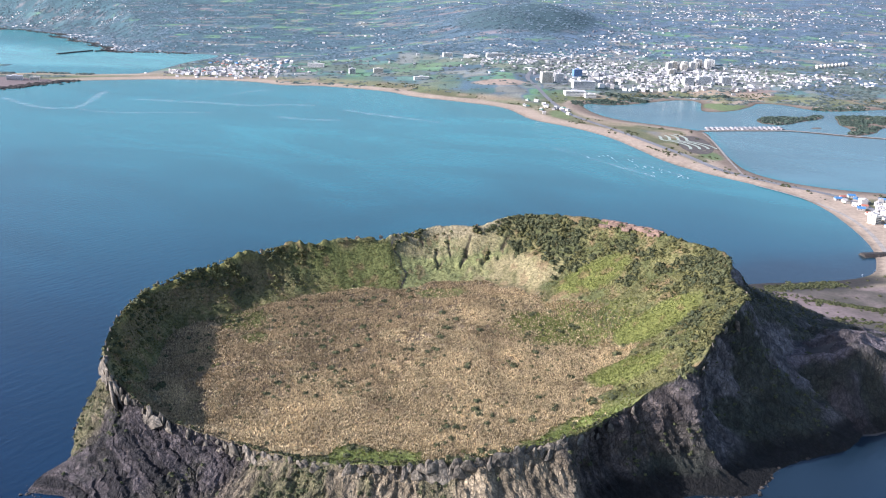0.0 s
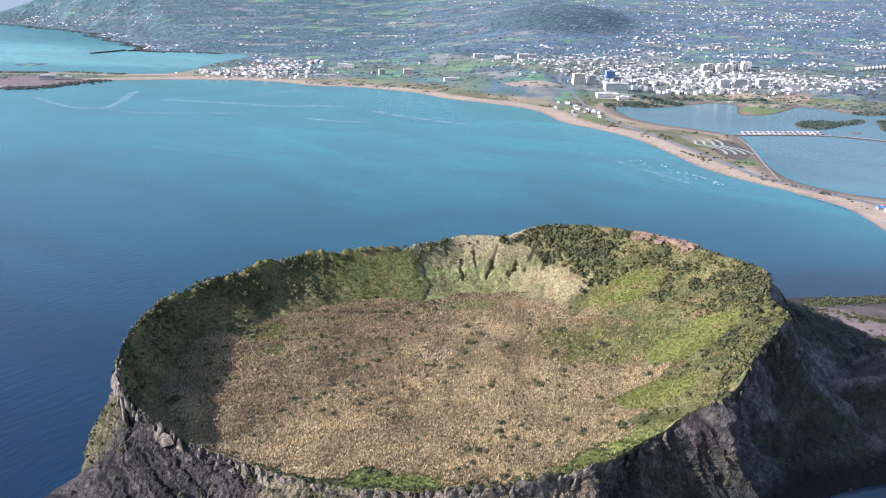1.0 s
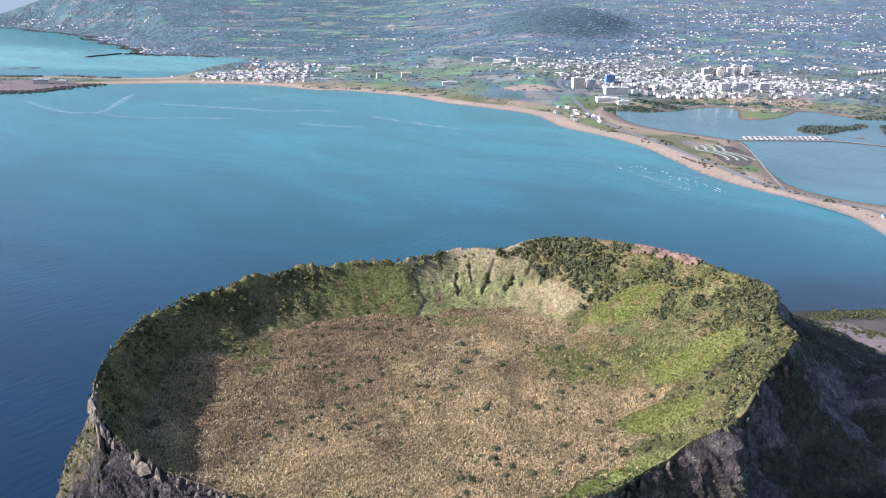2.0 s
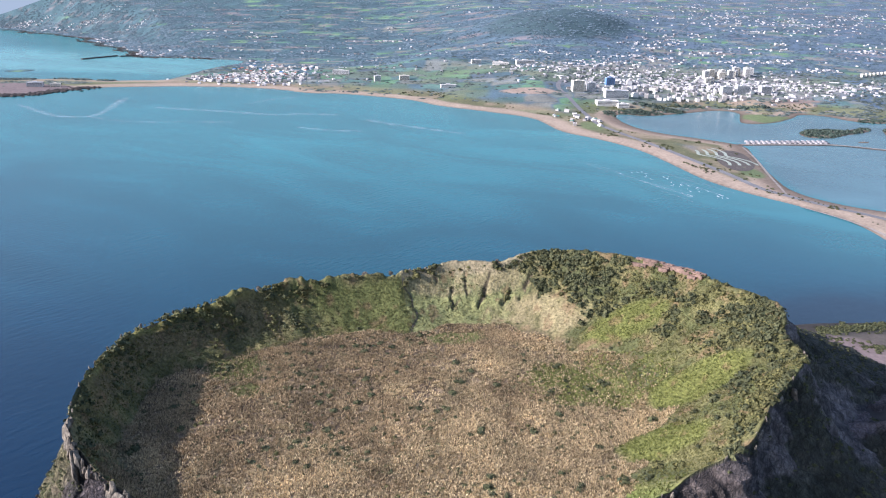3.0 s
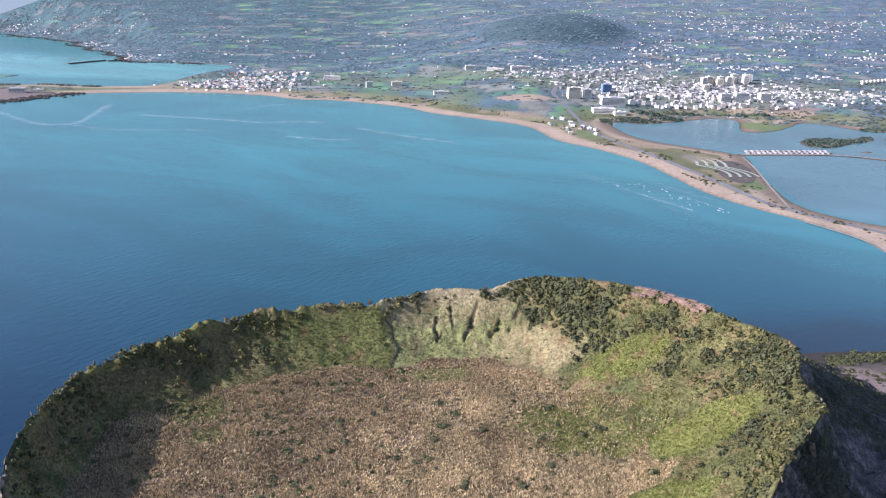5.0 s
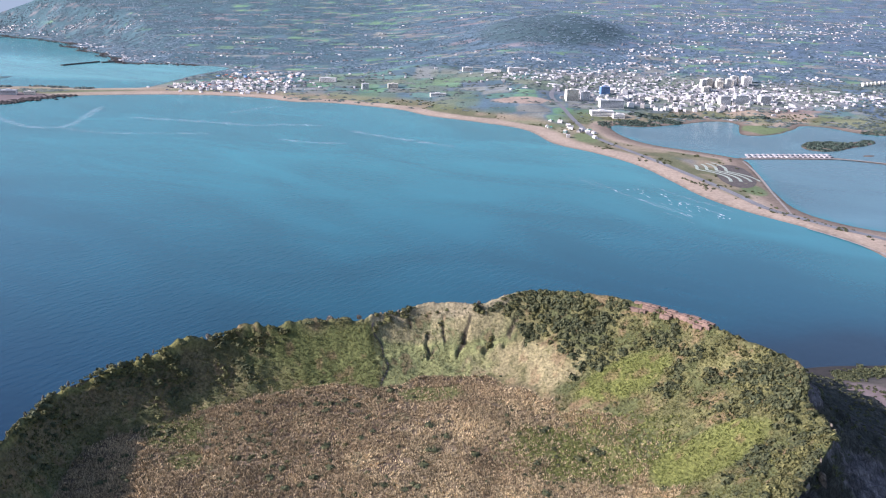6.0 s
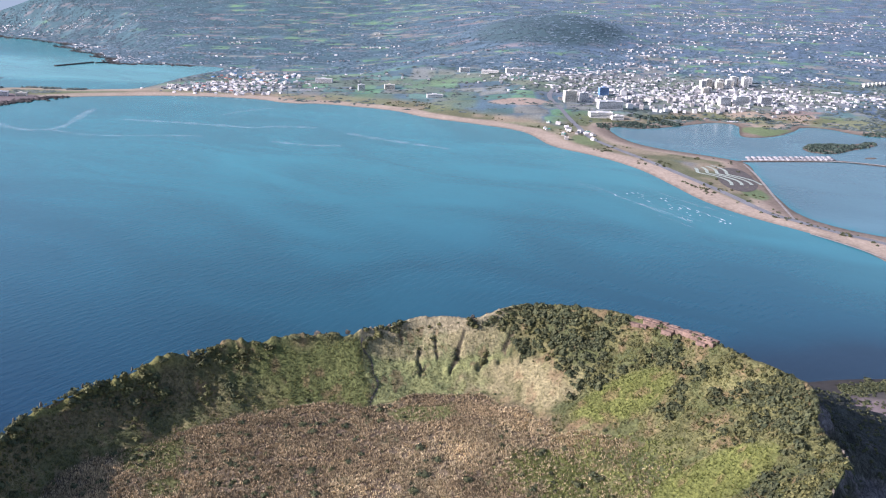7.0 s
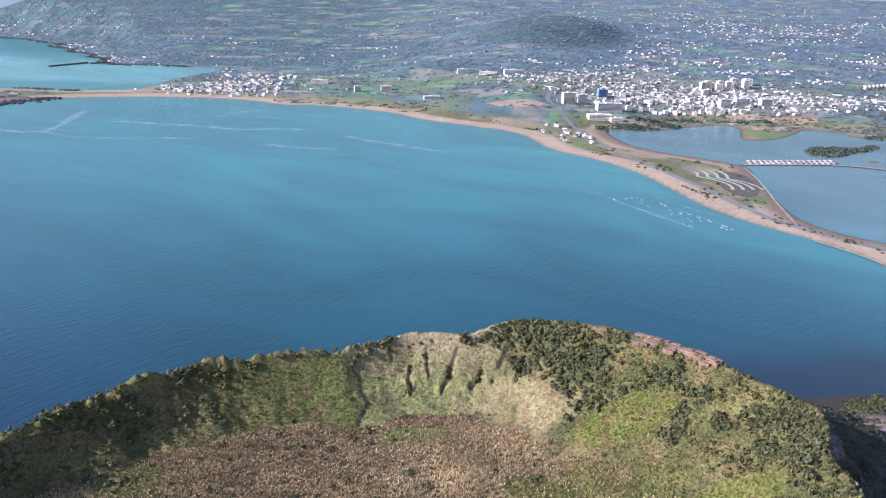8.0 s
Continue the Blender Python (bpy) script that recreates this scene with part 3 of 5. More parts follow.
def gashes(x, y):
    """Short steep gullies in the grassy wall: depth below it, and the rib beside each on its western side."""
    deep, rib = np.zeros(np.shape(x)), np.zeros(np.shape(x))
    wx, wy = x + 5.0 * (fbm(x, y, 7, 64, 3) - 0.5), y + 5.0 * (fbm(x, y, 7, 62, 3) - 0.5)
    for ax, ay, bx, by, wide in SCARS:
        ex, ey = bx - ax, by - ay
        t = np.clip(((wx - ax) * ex + (wy - ay) * ey) / (ex * ex + ey * ey), 0, 1)
        ox, oy = wx - ax - t * ex, wy - ay - t * ey
        off = np.hypot(ox, oy) / (wide * (0.55 + 0.45 * np.sin(math.pi * np.clip(t, 0.05, 0.95))))
        deep = np.maximum(deep, np.exp(-off ** 2))
        rib = np.maximum(rib, np.exp(-((np.hypot(ox + 1.6 * wide, oy)) / (1.2 * wide)) ** 2))
    return deep, rib


def rim_radius(a):
    return round_table(a, ra, rr)


def rim_height(a):
    return round_table(a, ra, rim[:, 2])


def floor_height(x, y):
    return 45 + 0.035 * x + 0.07 * (y + 30) + 1.6 * (fbm(x, y, 45, 61) - 0.5)


def crater_height(x, y):
    """Height inside the rim, and how far up the inner wall the place is (0 floor, 1 rim)."""
    dx, dy = x - CX, y - CY
    a, r = np.arctan2(dy, dx), np.hypot(dx, dy)
    s = r / rim_radius(a)
    foot = by_degrees(a, FOOT) + 0.08 * (fbm(x, y, 55, 63) - 0.5)
    u = np.clip((s - foot) / (1 - foot), 0, 1)
    f = floor_height(x, y)
    rise = (0.25 * u * u + 0.75 * u) ** by_degrees(a, BEND)
    steep = smooth(0.02, 0.25, u) * smooth(1.0, 0.7, u)
    deep, rib = gashes(x, y)
    cut = (2.4 * rib - 3.2 * deep) * smooth(0.25, 0.6, fbm(x, y, 10, 66, 3))
    rough = steep * (4.0 * (fbm(x, y, 24, 67) - 0.5) + 2.2 * (fbm(x, y, 7, 69, 3) - 0.5))
    # buttresses and gullies of the dark western wall
    wild = np.maximum(smooth(118, 140, np.degrees(a)), smooth(-140, -160, np.degrees(a)))
    rough = rough * (1 + 0.7 * wild) + wild * steep * 6.5 * (fbm(np.degrees(a) * 4.6, r * 0.35, 17, 68, 3) - 0.5)
    return f + (rim_height(a) - 2 - f) * rise + cut + rough, u


rows_in = np.concatenate([[0.0008], np.linspace(0.02, 1.0, 104)])
A, S = np.meshgrid(ang, rows_in)
R = rim_radius(A) * S
IX, IY = CX + R * np.cos(A), CY + R * np.sin(A)
IZ, IU = crater_height(IX, IY)
Q1 = np.linspace(0, 1, 96)[1:]
Q1 = 0.55 * Q1 + 0.45 * (1 - (1 - Q1) ** 2)
A2, Q = np.meshgrid(ang, Q1)
reach = by_degrees(A2, OUT)
crest = rim_height(A2)
along = A2 * 255.0


def ridged(x, y, size, seed, octaves=4):
    return 1 - np.abs(2 * fbm(x, y, size, seed, octaves) - 1)


# a narrow crest, a steep broken cliff, a spreading foot
OZ = crest - 2 - (crest + 6) * Q ** 0.92
west = smooth(-159, -151, np.degrees(A2)) * smooth(-120, -130, np.degrees(A2))
skew = along - 1.5 * reach * Q * west
ribs = ridged(skew, OZ * 0.22, 26, 71) - 0.7
east = smooth(-64, -50, np.degrees(A2)) * smooth(30, 10, np.degrees(A2))
crags = (ridged(skew, OZ * 0.45, 9, 73, 3) - 0.7) * (1 - east) + (ridged(along + 0.15 * OZ, OZ * 0.10, 8, 73, 3) - 0.7) * east
ledges = fbm(along * 0.4, OZ, 13, 75, 3) - 0.5
broad = fbm(along, OZ * 0.3, 85, 79, 2) - 0.5
amp = smooth(0, 0.10, Q) * smooth(1.0, 0.72, Q)
strata = ridged(skew, OZ * 0.10, 15, 74, 3) - 0.78
chips = fbm(along, OZ, 3.6, 76, 3) - 0.5
calm = 1 - 0.9 * west
RO = rim_radius(A2) + reach * (0.16 * Q + 0.84 * Q ** by_degrees(A2, SPREAD)) + amp * (calm * ((8 + 5 * east) * ribs + (5 + 7 * east) * crags + 7 * (1 - 0.6 * east) * ledges) + 12 * broad * calm + 5.5 * chips)
# steep diagonal strata on the dark western slab, between a sharp ridge and the pale face
RO = RO + west * smooth(0, 0.08, Q) * (8 * strata + 3 * chips)
turned = np.degrees(A2)
ridge = 8 * np.exp(-((turned + 156.5) / 2.6) ** 2) - 6 * np.exp(-((turned + 145) / 4) ** 2) * smooth(0.35, 0.85, Q) + 34 * np.exp(-((turned + 149.5) / 2.6) ** 2) * smooth(0.5, 0.95, Q)
spur = 8 * np.exp(-((turned + 62) / (1.8 + 2.2 * Q)) ** 2) - 9 * np.exp(-((turned + 52) / 6) ** 2) + 9 * np.exp(-((turned + 33) / 2.5) ** 2) - 8 * np.exp(-((turned + 24) / 5) ** 2)
RO = RO + ridge * smooth(0, 0.3, Q) * smooth(1.15, 0.7, Q) + smooth(0, 0.10, Q) * smooth(1.1, 0.85, Q) * spur
OX, OY = CX + RO * np.cos(A2), CY + RO * np.sin(A2)
OZ = OZ + amp * 3.0 * (fbm(along, OZ, 6, 77, 3) - 0.5) + smooth(0.6, 0.9, Q) * (9.0 * (fbm(OX, OY, 26, 96) - 0.5) + 5.0 * (ridged(OX, OY, 9, 97, 3) - 0.6)) * (1 - west) * smooth(2, 14, OZ)
OZ = OZ + west * smooth(0.03, 0.12, Q) * smooth(0.98, 0.8, Q) * (4.0 * (ridged(skew, reach * Q * 0.12, 12, 74, 2) - 0.75) + 5 * (ridged(skew, reach * Q * 0.15, 5.5, 72, 2) - 0.75))
OZ = OZ + (1 - west) * smooth(0.05, 0.2, Q) * smooth(0.9, 0.7, Q) * 4.5 * (fbm(OX, OY, 7, 99, 3) - 0.5)
VX, VY, VZ = np.vstack([IX, OX]), np.vstack([IY, OY]), np.vstack([IZ, OZ])
# ragged crest
ragged = 7.5 * (fbm(ang * 255, 0 * ang, 30, 77, 5) - 0.5) + 2.2 * (ridged(ang * 255, 0 * ang, 13, 78, 3) - 0.7)
top = len(rows_in) - 1
ragged = ragged * (1 + 1.3 * np.maximum(smooth(95, 120, np.degrees(ang)), smooth(-160, -172, np.degrees(ang))))
VZ[top - 2:top + 2] += ragged * np.array([[0.35], [0.7], [1.0], [0.6]])


# smooth yellow-green patches and the scrubby green apron on the eastern inner slope
LUSH = ((114, 10, 60, 36), (-190, 30, 26, 26), (-175, -5, 16, 14), (0, 90, 30, 12))
PATCHES = ((146, 72, 34, 22), (186, -24, 34, 20), (150, -88, 31, 21))


def crater_tones(x, y, u):
    dx, dy = x - CX, y - CY
    deg = np.degrees(np.arctan2(dy, dx))
    n1, n2, n3 = fbm(x, y, 26, 81), fbm(x, y, 9, 83), fbm(x, y, 60, 85)

    def put(tone, rgb, w):
        w = np.clip(w, 0, 1)[..., None]
        return tone * (1 - w) + np.array(rgb) * w
    tone = np.zeros(x.shape + (3,)) + np.array((0.125, 0.088, 0.058))
    tone = put(tone, (0.20, 0.148, 0.092), smooth(0.40, 0.6, n3 + 0.12 * smooth(120, 20, np.hypot(x - 40, y + 90))))
    tone = put(tone, (0.29, 0.215, 0.125), smooth(-50, 120, 0.8 * x - y + 60 * (n3 - 0.5)) * 0.75)
    tone = put(tone, (0.15, 0.15, 0.07), smooth(0.58, 0.7, n1) * 0.6)
    green = np.array((0.122, 0.114, 0.049))
    for px, py, rx, ry in LUSH:
        tone = put(tone, (0.165, 0.175, 0.055), smooth(1.2, 0.6, np.hypot((x - px) / rx, (y - py) / ry) + 1.2 * (n1 - 0.5)) * 0.8)
    up = smooth(0.0, 0.14, u + 0.22 * (n1 - 0.5))
    up = up * (1 - 0.75 * smooth(-113, -119, deg) * smooth(-166, -156, deg) - 0.75 * smooth(-66, -60, deg) * smooth(-36, -41, deg))
    tone = put(tone, green, up)
    tone = put(tone, (0.20, 0.18, 0.075), smooth(0.5, 0.62, n1) * up * 0.7)
    tone = put(tone, (0.20, 0.15, 0.08), smooth(0.52, 0.64, n2) * up * 0.6)
    tone = put(tone, (0.07, 0.085, 0.035), smooth(0.54, 0.62, fbm(x, y, 15, 87)) * up * 0.7)
    right = smooth(-60, -25, deg) * smooth(60, 40, deg)
    tone = put(tone, (0.15, 0.165, 0.05), right * smooth(0.40, 0.52, np.hypot(dx, dy) / 260 + 0.25 * (n3 - 0.5)) * smooth(0.1, 0.35, u) * 0.2)
    for px, py, rx, ry in PATCHES:
        tone = put(tone, (0.155, 0.165, 0.045), smooth(1.15, 0.75, np.hypot((x - px) / rx, (y - py) / ry) + 0.7 * (n1 - 0.5)))
    near = np.maximum(smooth(-36, -42, deg) * smooth(-68, -62, deg), smooth(-88, -94, deg) * smooth(-116, -110, deg)) * smooth(0.81, 0.86, np.hypot(dx, dy) / rim_radius(np.arctan2(dy, dx)))
    tone = put(tone, (0.18, 0.21, 0.06), near)
    pale = smooth(64, 70, deg + 8 * (n2 - 0.5)) * smooth(105, 103, deg + 3 * (n2 - 0.5)) * smooth(0.02, 0.1, u)
    tone = put(tone, (0.235, 0.24, 0.095), pale)
    tone = put(tone, (0.28, 0.24, 0.125), pale * smooth(0.58, 0.74, u + 0.5 * (n1 - 0.5)))
    tone = put(tone, (0.15, 0.17, 0.07), pale * smooth(0.5, 0.62, n2) * 0.7)
    tone = put(tone, (0.30, 0.25, 0.16), pale * smooth(0.86, 0.95, u + 0.2 * (n1 - 0.5)) * 0.7)
    # gullies darkened: bare soil, with their shadow put into the tone
    tone = put(tone, (0.105, 0.088, 0.054), smooth(0.3, 0.75, gashes(x, y)[0]) * smooth(0.3, 0.55, fbm(x, y, 6, 86, 3)))
    tan = smooth(40, 48, deg + 22 * (n1 - 0.5)) * smooth(74, 66, deg + 22 * (n1 - 0.5)) * smooth(0.06, 0.2, u + 0.2 * (n2 - 0.5)) * smooth(0.6, 0.42, u + 0.4 * (n1 - 0.5))
    tone = put(tone, (0.285, 0.24, 0.125), tan * smooth(0.35, 0.6, 0.5 * n2 + 0.5 * n1 + 0.12))
    meadow = smooth(103, 105, deg + 3 * (n2 - 0.5)) * smooth(140, 128, deg + 14 * (n1 - 0.5)) * smooth(0.02, 0.1, u) * smooth(1.0, 0.85, u + 0.3 * (n1 - 0.5))
    tone = put(tone, (0.118, 0.132, 0.042), meadow * 0.9)
    left = np.maximum(smooth(135, 150, deg + 20 * (n1 - 0.5)), smooth(-165, -175, deg)) * smooth(0.35, 0.6, u)
    tone = put(tone, (0.145, 0.118, 0.06), left)
    tone = put(tone, (0.20, 0.13, 0.07), up * smooth(0.62, 0.72, n2) * 0.6)
    tone = put(tone, (0.20, 0.195, 0.062), np.maximum(smooth(140, 150, deg), smooth(-165, -172, deg)) * smooth(0.86, 0.95, u + 0.1 * (n2 - 0.5)) * 0.8)
    return tone


in_tone = crater_tones(IX, IY, IU)
n = smooth(0.3, 0.7, fbm(skew, OZ * 0.5, 6, 91))[..., None]
big = fbm(along, OZ, 30, 93)[..., None]
deg2 = np.degrees(A2)[..., None]
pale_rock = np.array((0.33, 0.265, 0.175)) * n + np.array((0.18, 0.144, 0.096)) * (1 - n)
# rock off the sunlit faces: shade is put into its darker tone
shaded_rock = np.array((0.23, 0.205, 0.20)) * n + np.array((0.10, 0.092, 0.094)) * (1 - n)
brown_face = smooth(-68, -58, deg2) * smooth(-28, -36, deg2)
shaded_rock = shaded_rock * (1 - brown_face * np.array((0.34, 0.40, 0.46)))
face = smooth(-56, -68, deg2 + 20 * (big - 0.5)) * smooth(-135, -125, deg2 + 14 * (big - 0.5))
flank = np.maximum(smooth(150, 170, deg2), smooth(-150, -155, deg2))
out_tone = shaded_rock * (1 - np.maximum(face, flank)) + pale_rock * np.maximum(face, flank)
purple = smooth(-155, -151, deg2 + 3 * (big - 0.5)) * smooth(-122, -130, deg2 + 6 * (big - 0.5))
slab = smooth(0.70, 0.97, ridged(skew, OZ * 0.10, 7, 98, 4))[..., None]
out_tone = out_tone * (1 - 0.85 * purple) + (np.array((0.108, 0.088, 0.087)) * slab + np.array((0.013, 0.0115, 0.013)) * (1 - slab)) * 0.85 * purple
moss = smooth(0.49, 0.60, big) * 0.8 * (1 - 0.7 * purple) * (1 - 0.7 * smooth(-95, -80, deg2) * smooth(-20, -40, deg2))
# moss off the sunlit faces is darker too, shade put into its colour
moss_tone = np.array((0.13, 0.125, 0.06)) * np.maximum(face, flank) + np.array((0.05, 0.055, 0.035)) * (1 - np.maximum(face, flank))
out_tone = out_tone * (1 - moss) + moss_tone * moss
# dark growth of the eastern side, with the cone's shade put into its tone
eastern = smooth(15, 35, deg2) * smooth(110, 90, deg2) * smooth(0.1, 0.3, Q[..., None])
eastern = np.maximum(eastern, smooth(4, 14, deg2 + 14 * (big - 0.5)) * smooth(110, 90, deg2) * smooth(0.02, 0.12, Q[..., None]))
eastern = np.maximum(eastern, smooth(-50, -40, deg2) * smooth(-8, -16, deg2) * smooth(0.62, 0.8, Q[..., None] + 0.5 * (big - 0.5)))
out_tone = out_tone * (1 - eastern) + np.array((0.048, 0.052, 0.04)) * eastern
# eastern waterline darkened: the cliff's shade is put into the rock colour
shore_shade = (smooth(18, 7, OZ) * east)[..., None]
out_tone = out_tone * (1 - shore_shade) + np.array((0.013, 0.0125, 0.012)) * shore_shade
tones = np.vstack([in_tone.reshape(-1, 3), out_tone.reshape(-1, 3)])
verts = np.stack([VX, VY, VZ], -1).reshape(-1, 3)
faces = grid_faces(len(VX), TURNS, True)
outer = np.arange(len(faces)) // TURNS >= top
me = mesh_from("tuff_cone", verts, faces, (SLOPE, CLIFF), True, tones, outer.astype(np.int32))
me.polygons.foreach_set("use_smooth", ~outer)
cone = tagged(new("tuff_cone", me), "broad volcanic cone with grassy bowl crater and sheer grey cliffs", "volcano")

# ---- small forms that repeat ----
def ico(level=0):
    bm = bmesh.new()
    bmesh.ops.create_icosphere(bm, subdivisions=level + 1, radius=1.0)
    v = np.array([x.co[:] for x in bm.verts])
    f = np.array([[w.index for w in g.verts] for g in bm.faces])
    bm.free()
    return v, f


BALL_V, BALL_F = ico(0)


def leafy(seed, leaves=52, flat=0.8):
    """A shrub crown: a ragged core with many small leaf sprays standing out of it."""
    g = np.random.default_rng(seed)
    d = g.normal(size=(leaves, 3))
    d /= np.linalg.norm(d, axis=1)[:, None]
    d[:, 2] = np.abs(d[:, 2])
    lump = 0.72 + 0.30 * np.sin(d[:, 0] * 4 + seed) * np.cos(d[:, 1] * 5 + seed * 2) + g.uniform(-0.12, 0.2, leaves)
    c = d * lump[:, None] * np.array((1, 1, flat))
    t1 = np.cross(d, g.normal(size=(leaves, 3)))
    t1 /= np.linalg.norm(t1, axis=1)[:, None]
    t2 = np.cross(d, t1) + d * g.uniform(-0.5, 0.9, (leaves, 1))
    r = g.uniform(0.18, 0.40, (leaves, 1))
    v = np.stack([c + t1 * r, c - t1 * r, c + t2 * r * 1.3], 1).reshape(-1, 3)
    f = np.arange(3 * leaves).reshape(-1, 3)
    core = BALL_V * 0.62 * np.array((1, 1, flat)) * (1 + 0.2 * g.uniform(-1, 1, (len(BALL_V), 1)))
    return np.vstack([v, core]), np.vstack([f, BALL_F + len(v)])


def tuft(seed, blades=8, narrow=0.10, wide=0.17):
    """A clump of grass: narrow leaning blades from one foot."""
    g = np.random.default_rng(seed)
    a = g.uniform(0, 2 * math.pi, blades)
    lean, h, w = g.uniform(0.2, 0.95, blades), g.uniform(0.55, 1.25, blades), g.uniform(narrow, wide, blades)
    foot = np.stack([np.cos(a) * 0.25, np.sin(a) * 0.25, 0 * a - 0.1], -1)
    side = np.stack([-np.sin(a), np.cos(a), 0 * a], -1) * w[:, None]
    tip = np.stack([np.cos(a) * lean, np.sin(a) * lean, h], -1)
    v = np.stack([foot - side, foot + side, tip], 1).reshape(-1, 3)
    return v, np.arange(3 * blades).reshape(-1, 3)


def joined(name, forms, pos, size, turn, material, label, category, kind="stuff", jitter=0.0, shade=False):
    vs, fs, base = [], [], 0
    pick = rng.integers(0, len(forms), len(pos))
    for i, (v, f) in enumerate(forms):
        m = pick == i
        if not m.any():
            continue
        a, b = scattered(v, f, pos[m], size[m], turn[m], jitter)
        vs.append(a), fs.append(b + base)
        base += len(a)
    me = mesh_from(name, np.vstack(vs), np.vstack(fs), (material,), shade)
    return tagged(new(name, me), label, category, kind=kind)


def inside_crater(k, top=0.985):
    """Random places inside the rim, with their heights and wall fraction."""
    x, y = rng.uniform(-300, 270, k), rng.uniform(-240, 200, k)
    a, r = np.arctan2(y - CY, x - CX), np.hypot(x - CX, y - CY)
    keep = r < rim_radius(a) * top
    x, y, a = x[keep], y[keep], a[keep]
    z, u = crater_height(x, y)
    return x, y, z, u, np.degrees(a)


TUFTS = [tuft(i) for i in range(5)]
FINE_TUFTS = [tuft(10 + i, 8, 0.08, 0.13) for i in range(5)]
SHRUBS = [leafy(20 + i) for i in range(5)]

def rim_green(x, y, deg):
    """Two bright grassy strips just inside the near rim."""
    out = np.hypot(x - CX, y - CY) / rim_radius(np.radians(deg)) + 0.10 * (fbm(x, y, 16, 82) - 0.5)
    return ((deg > -113) & (deg < -91) & (out > 0.83)) | ((deg > -66) & (deg < -36) & (out > 0.845))


# dry reeds on the crater floor
x, y, z, u, deg = inside_crater(290000)
lush = np.zeros(len(x))
for px, py, rx, ry in LUSH:
    lush = np.maximum(lush, smooth(1.2, 0.6, np.hypot((x - px) / rx, (y - py) / ry) + 1.2 * (fbm(x, y, 26, 81) - 0.5)))
for px, py, rx, ry in PATCHES:
    lush = np.maximum(lush, 1.2 * smooth(1.15, 0.9, np.hypot((x - px) / rx, (y - py) / ry) + 0.7 * (fbm(x, y, 26, 81) - 0.5)))
front = smooth(-113, -119, deg) * smooth(-166, -156, deg)
lush = np.maximum(lush, 1.15 * rim_green(x, y, deg))
high = 0.05 + 0.18 * smooth(-45, -30, deg) * smooth(38, 25, deg) + 0.85 * front + 0.5 * smooth(-66, -60, deg) * smooth(-36, -41, deg)
keep = (u + 0.16 * (fbm(x, y, 26, 81) - 0.5) < high) & (rng.uniform(size=len(x)) > lush * 0.85) & (rng.uniform(size=len(x)) < 0.25 + 0.75 * smooth(0.36, 0.58, 0.5 * fbm(x, y, 14, 101) + 0.5 * fbm(x, y, 5, 102, 2)) + 0.3 * smooth(-40, 120, 0.8 * x - y))
p = np.stack([x, y, z], -1)[keep]
h = rng.uniform(0.9, 2.3, len(p))
brown = fbm(p[:, 0], p[:, 1], 50, 121) + 0.10 * fbm(p[:, 0], p[:, 1], 6, 122) + 0.0026 * (p[:, 1] - 0.8 * p[:, 0]) > 0.575
for name, m, mat, label in (("reed_bed", ~brown, REED, "dry golden silver grass covering the crater floor"), ("brown_reed_bed", brown, BROWN_REED, "dry brown reeds mixed into the crater floor")):
    joined(name, TUFTS, p[m], np.stack([h * 1.2, h * 1.2, h * 0.8], -1)[m], rng.uniform(0, 6.3, m.sum()), mat, label, "reeds")

# green tussocks on the inner slopes
x, y, z, u, deg = inside_crater(190000)
bare = (deg > 42) & (deg < 103)
green_floor = np.zeros(len(x))
for px, py, rx, ry in LUSH:
    green_floor = np.maximum(green_floor, smooth(1.1, 0.7, np.hypot((x - px) / rx, (y - py) / ry) + 1.2 * (fbm(x, y, 26, 81) - 0.5)))
keep = (rng.uniform(size=len(x)) < np.where(u > 0.02, 1.0, green_floor)) & (rng.uniform(size=len(x)) < np.where(bare, np.where(deg > 70, 0.32, 0.15), 0.9))
low_east = (u < 0.25) & (deg > -40) & (deg < 35)
keep &= (rng.uniform(size=len(x)) < 0.35) | ~low_east | (green_floor > 0.5)
keep &= (rng.uniform(size=len(x)) < 0.3) | ((deg > -116) & ((deg < -64) | (deg > -38))) | (deg < -162)
bright = np.zeros(len(x))
for px, py, rx, ry in PATCHES + LUSH[:1]:
    bright = np.maximum(bright, smooth(1.15, 0.85, np.hypot((x - px) / rx, (y - py) / ry) + 0.7 * (fbm(x, y, 26, 81) - 0.5)))
bright = ((bright > 0.5) | rim_green(x, y, deg)) & (rng.uniform(size=len(x)) < 0.9)
for name, m, mat, label in (("hillside_grass", keep & ~bright, GRASS, "yellowish green grass on the steep inner slopes"), ("lush_grass", bright, LIME, "bright green grass patches on the inner slope")):
    p = np.stack([x, y, z], -1)[m]
    h = rng.uniform(0.5, 1.3, len(p))
    joined(name, FINE_TUFTS, p, np.stack([h * 1.2, h * 1.2, h], -1), rng.uniform(0, 6.3, len(p)), mat, label, "grass")

# thickets along the rim and on the walls
x, y, z, u, deg = inside_crater(60000, 0.998)
dense = smooth(0.40, 0.60, fbm(x, y, 24, 103))
tight = smooth(0.36, 0.5, 0.6 * fbm(x, y, 40, 104) + 0.4 * fbm(x, y, 11, 106))
edge_u = np.interp(deg, (-30, -16, 0, 18, 37, 45, 61, 69, 74), (0.85, 0.72, 0.55, 0.50, 0.42, 0.46, 0.60, 0.85, 1.2))
mass = smooth(-0.07, 0.07, u - edge_u + 0.35 * (fbm(x, y, 20, 107) - 0.5)) * smooth(-30, -18, deg) * smooth(74, 70, deg)
clear = np.zeros(len(x))
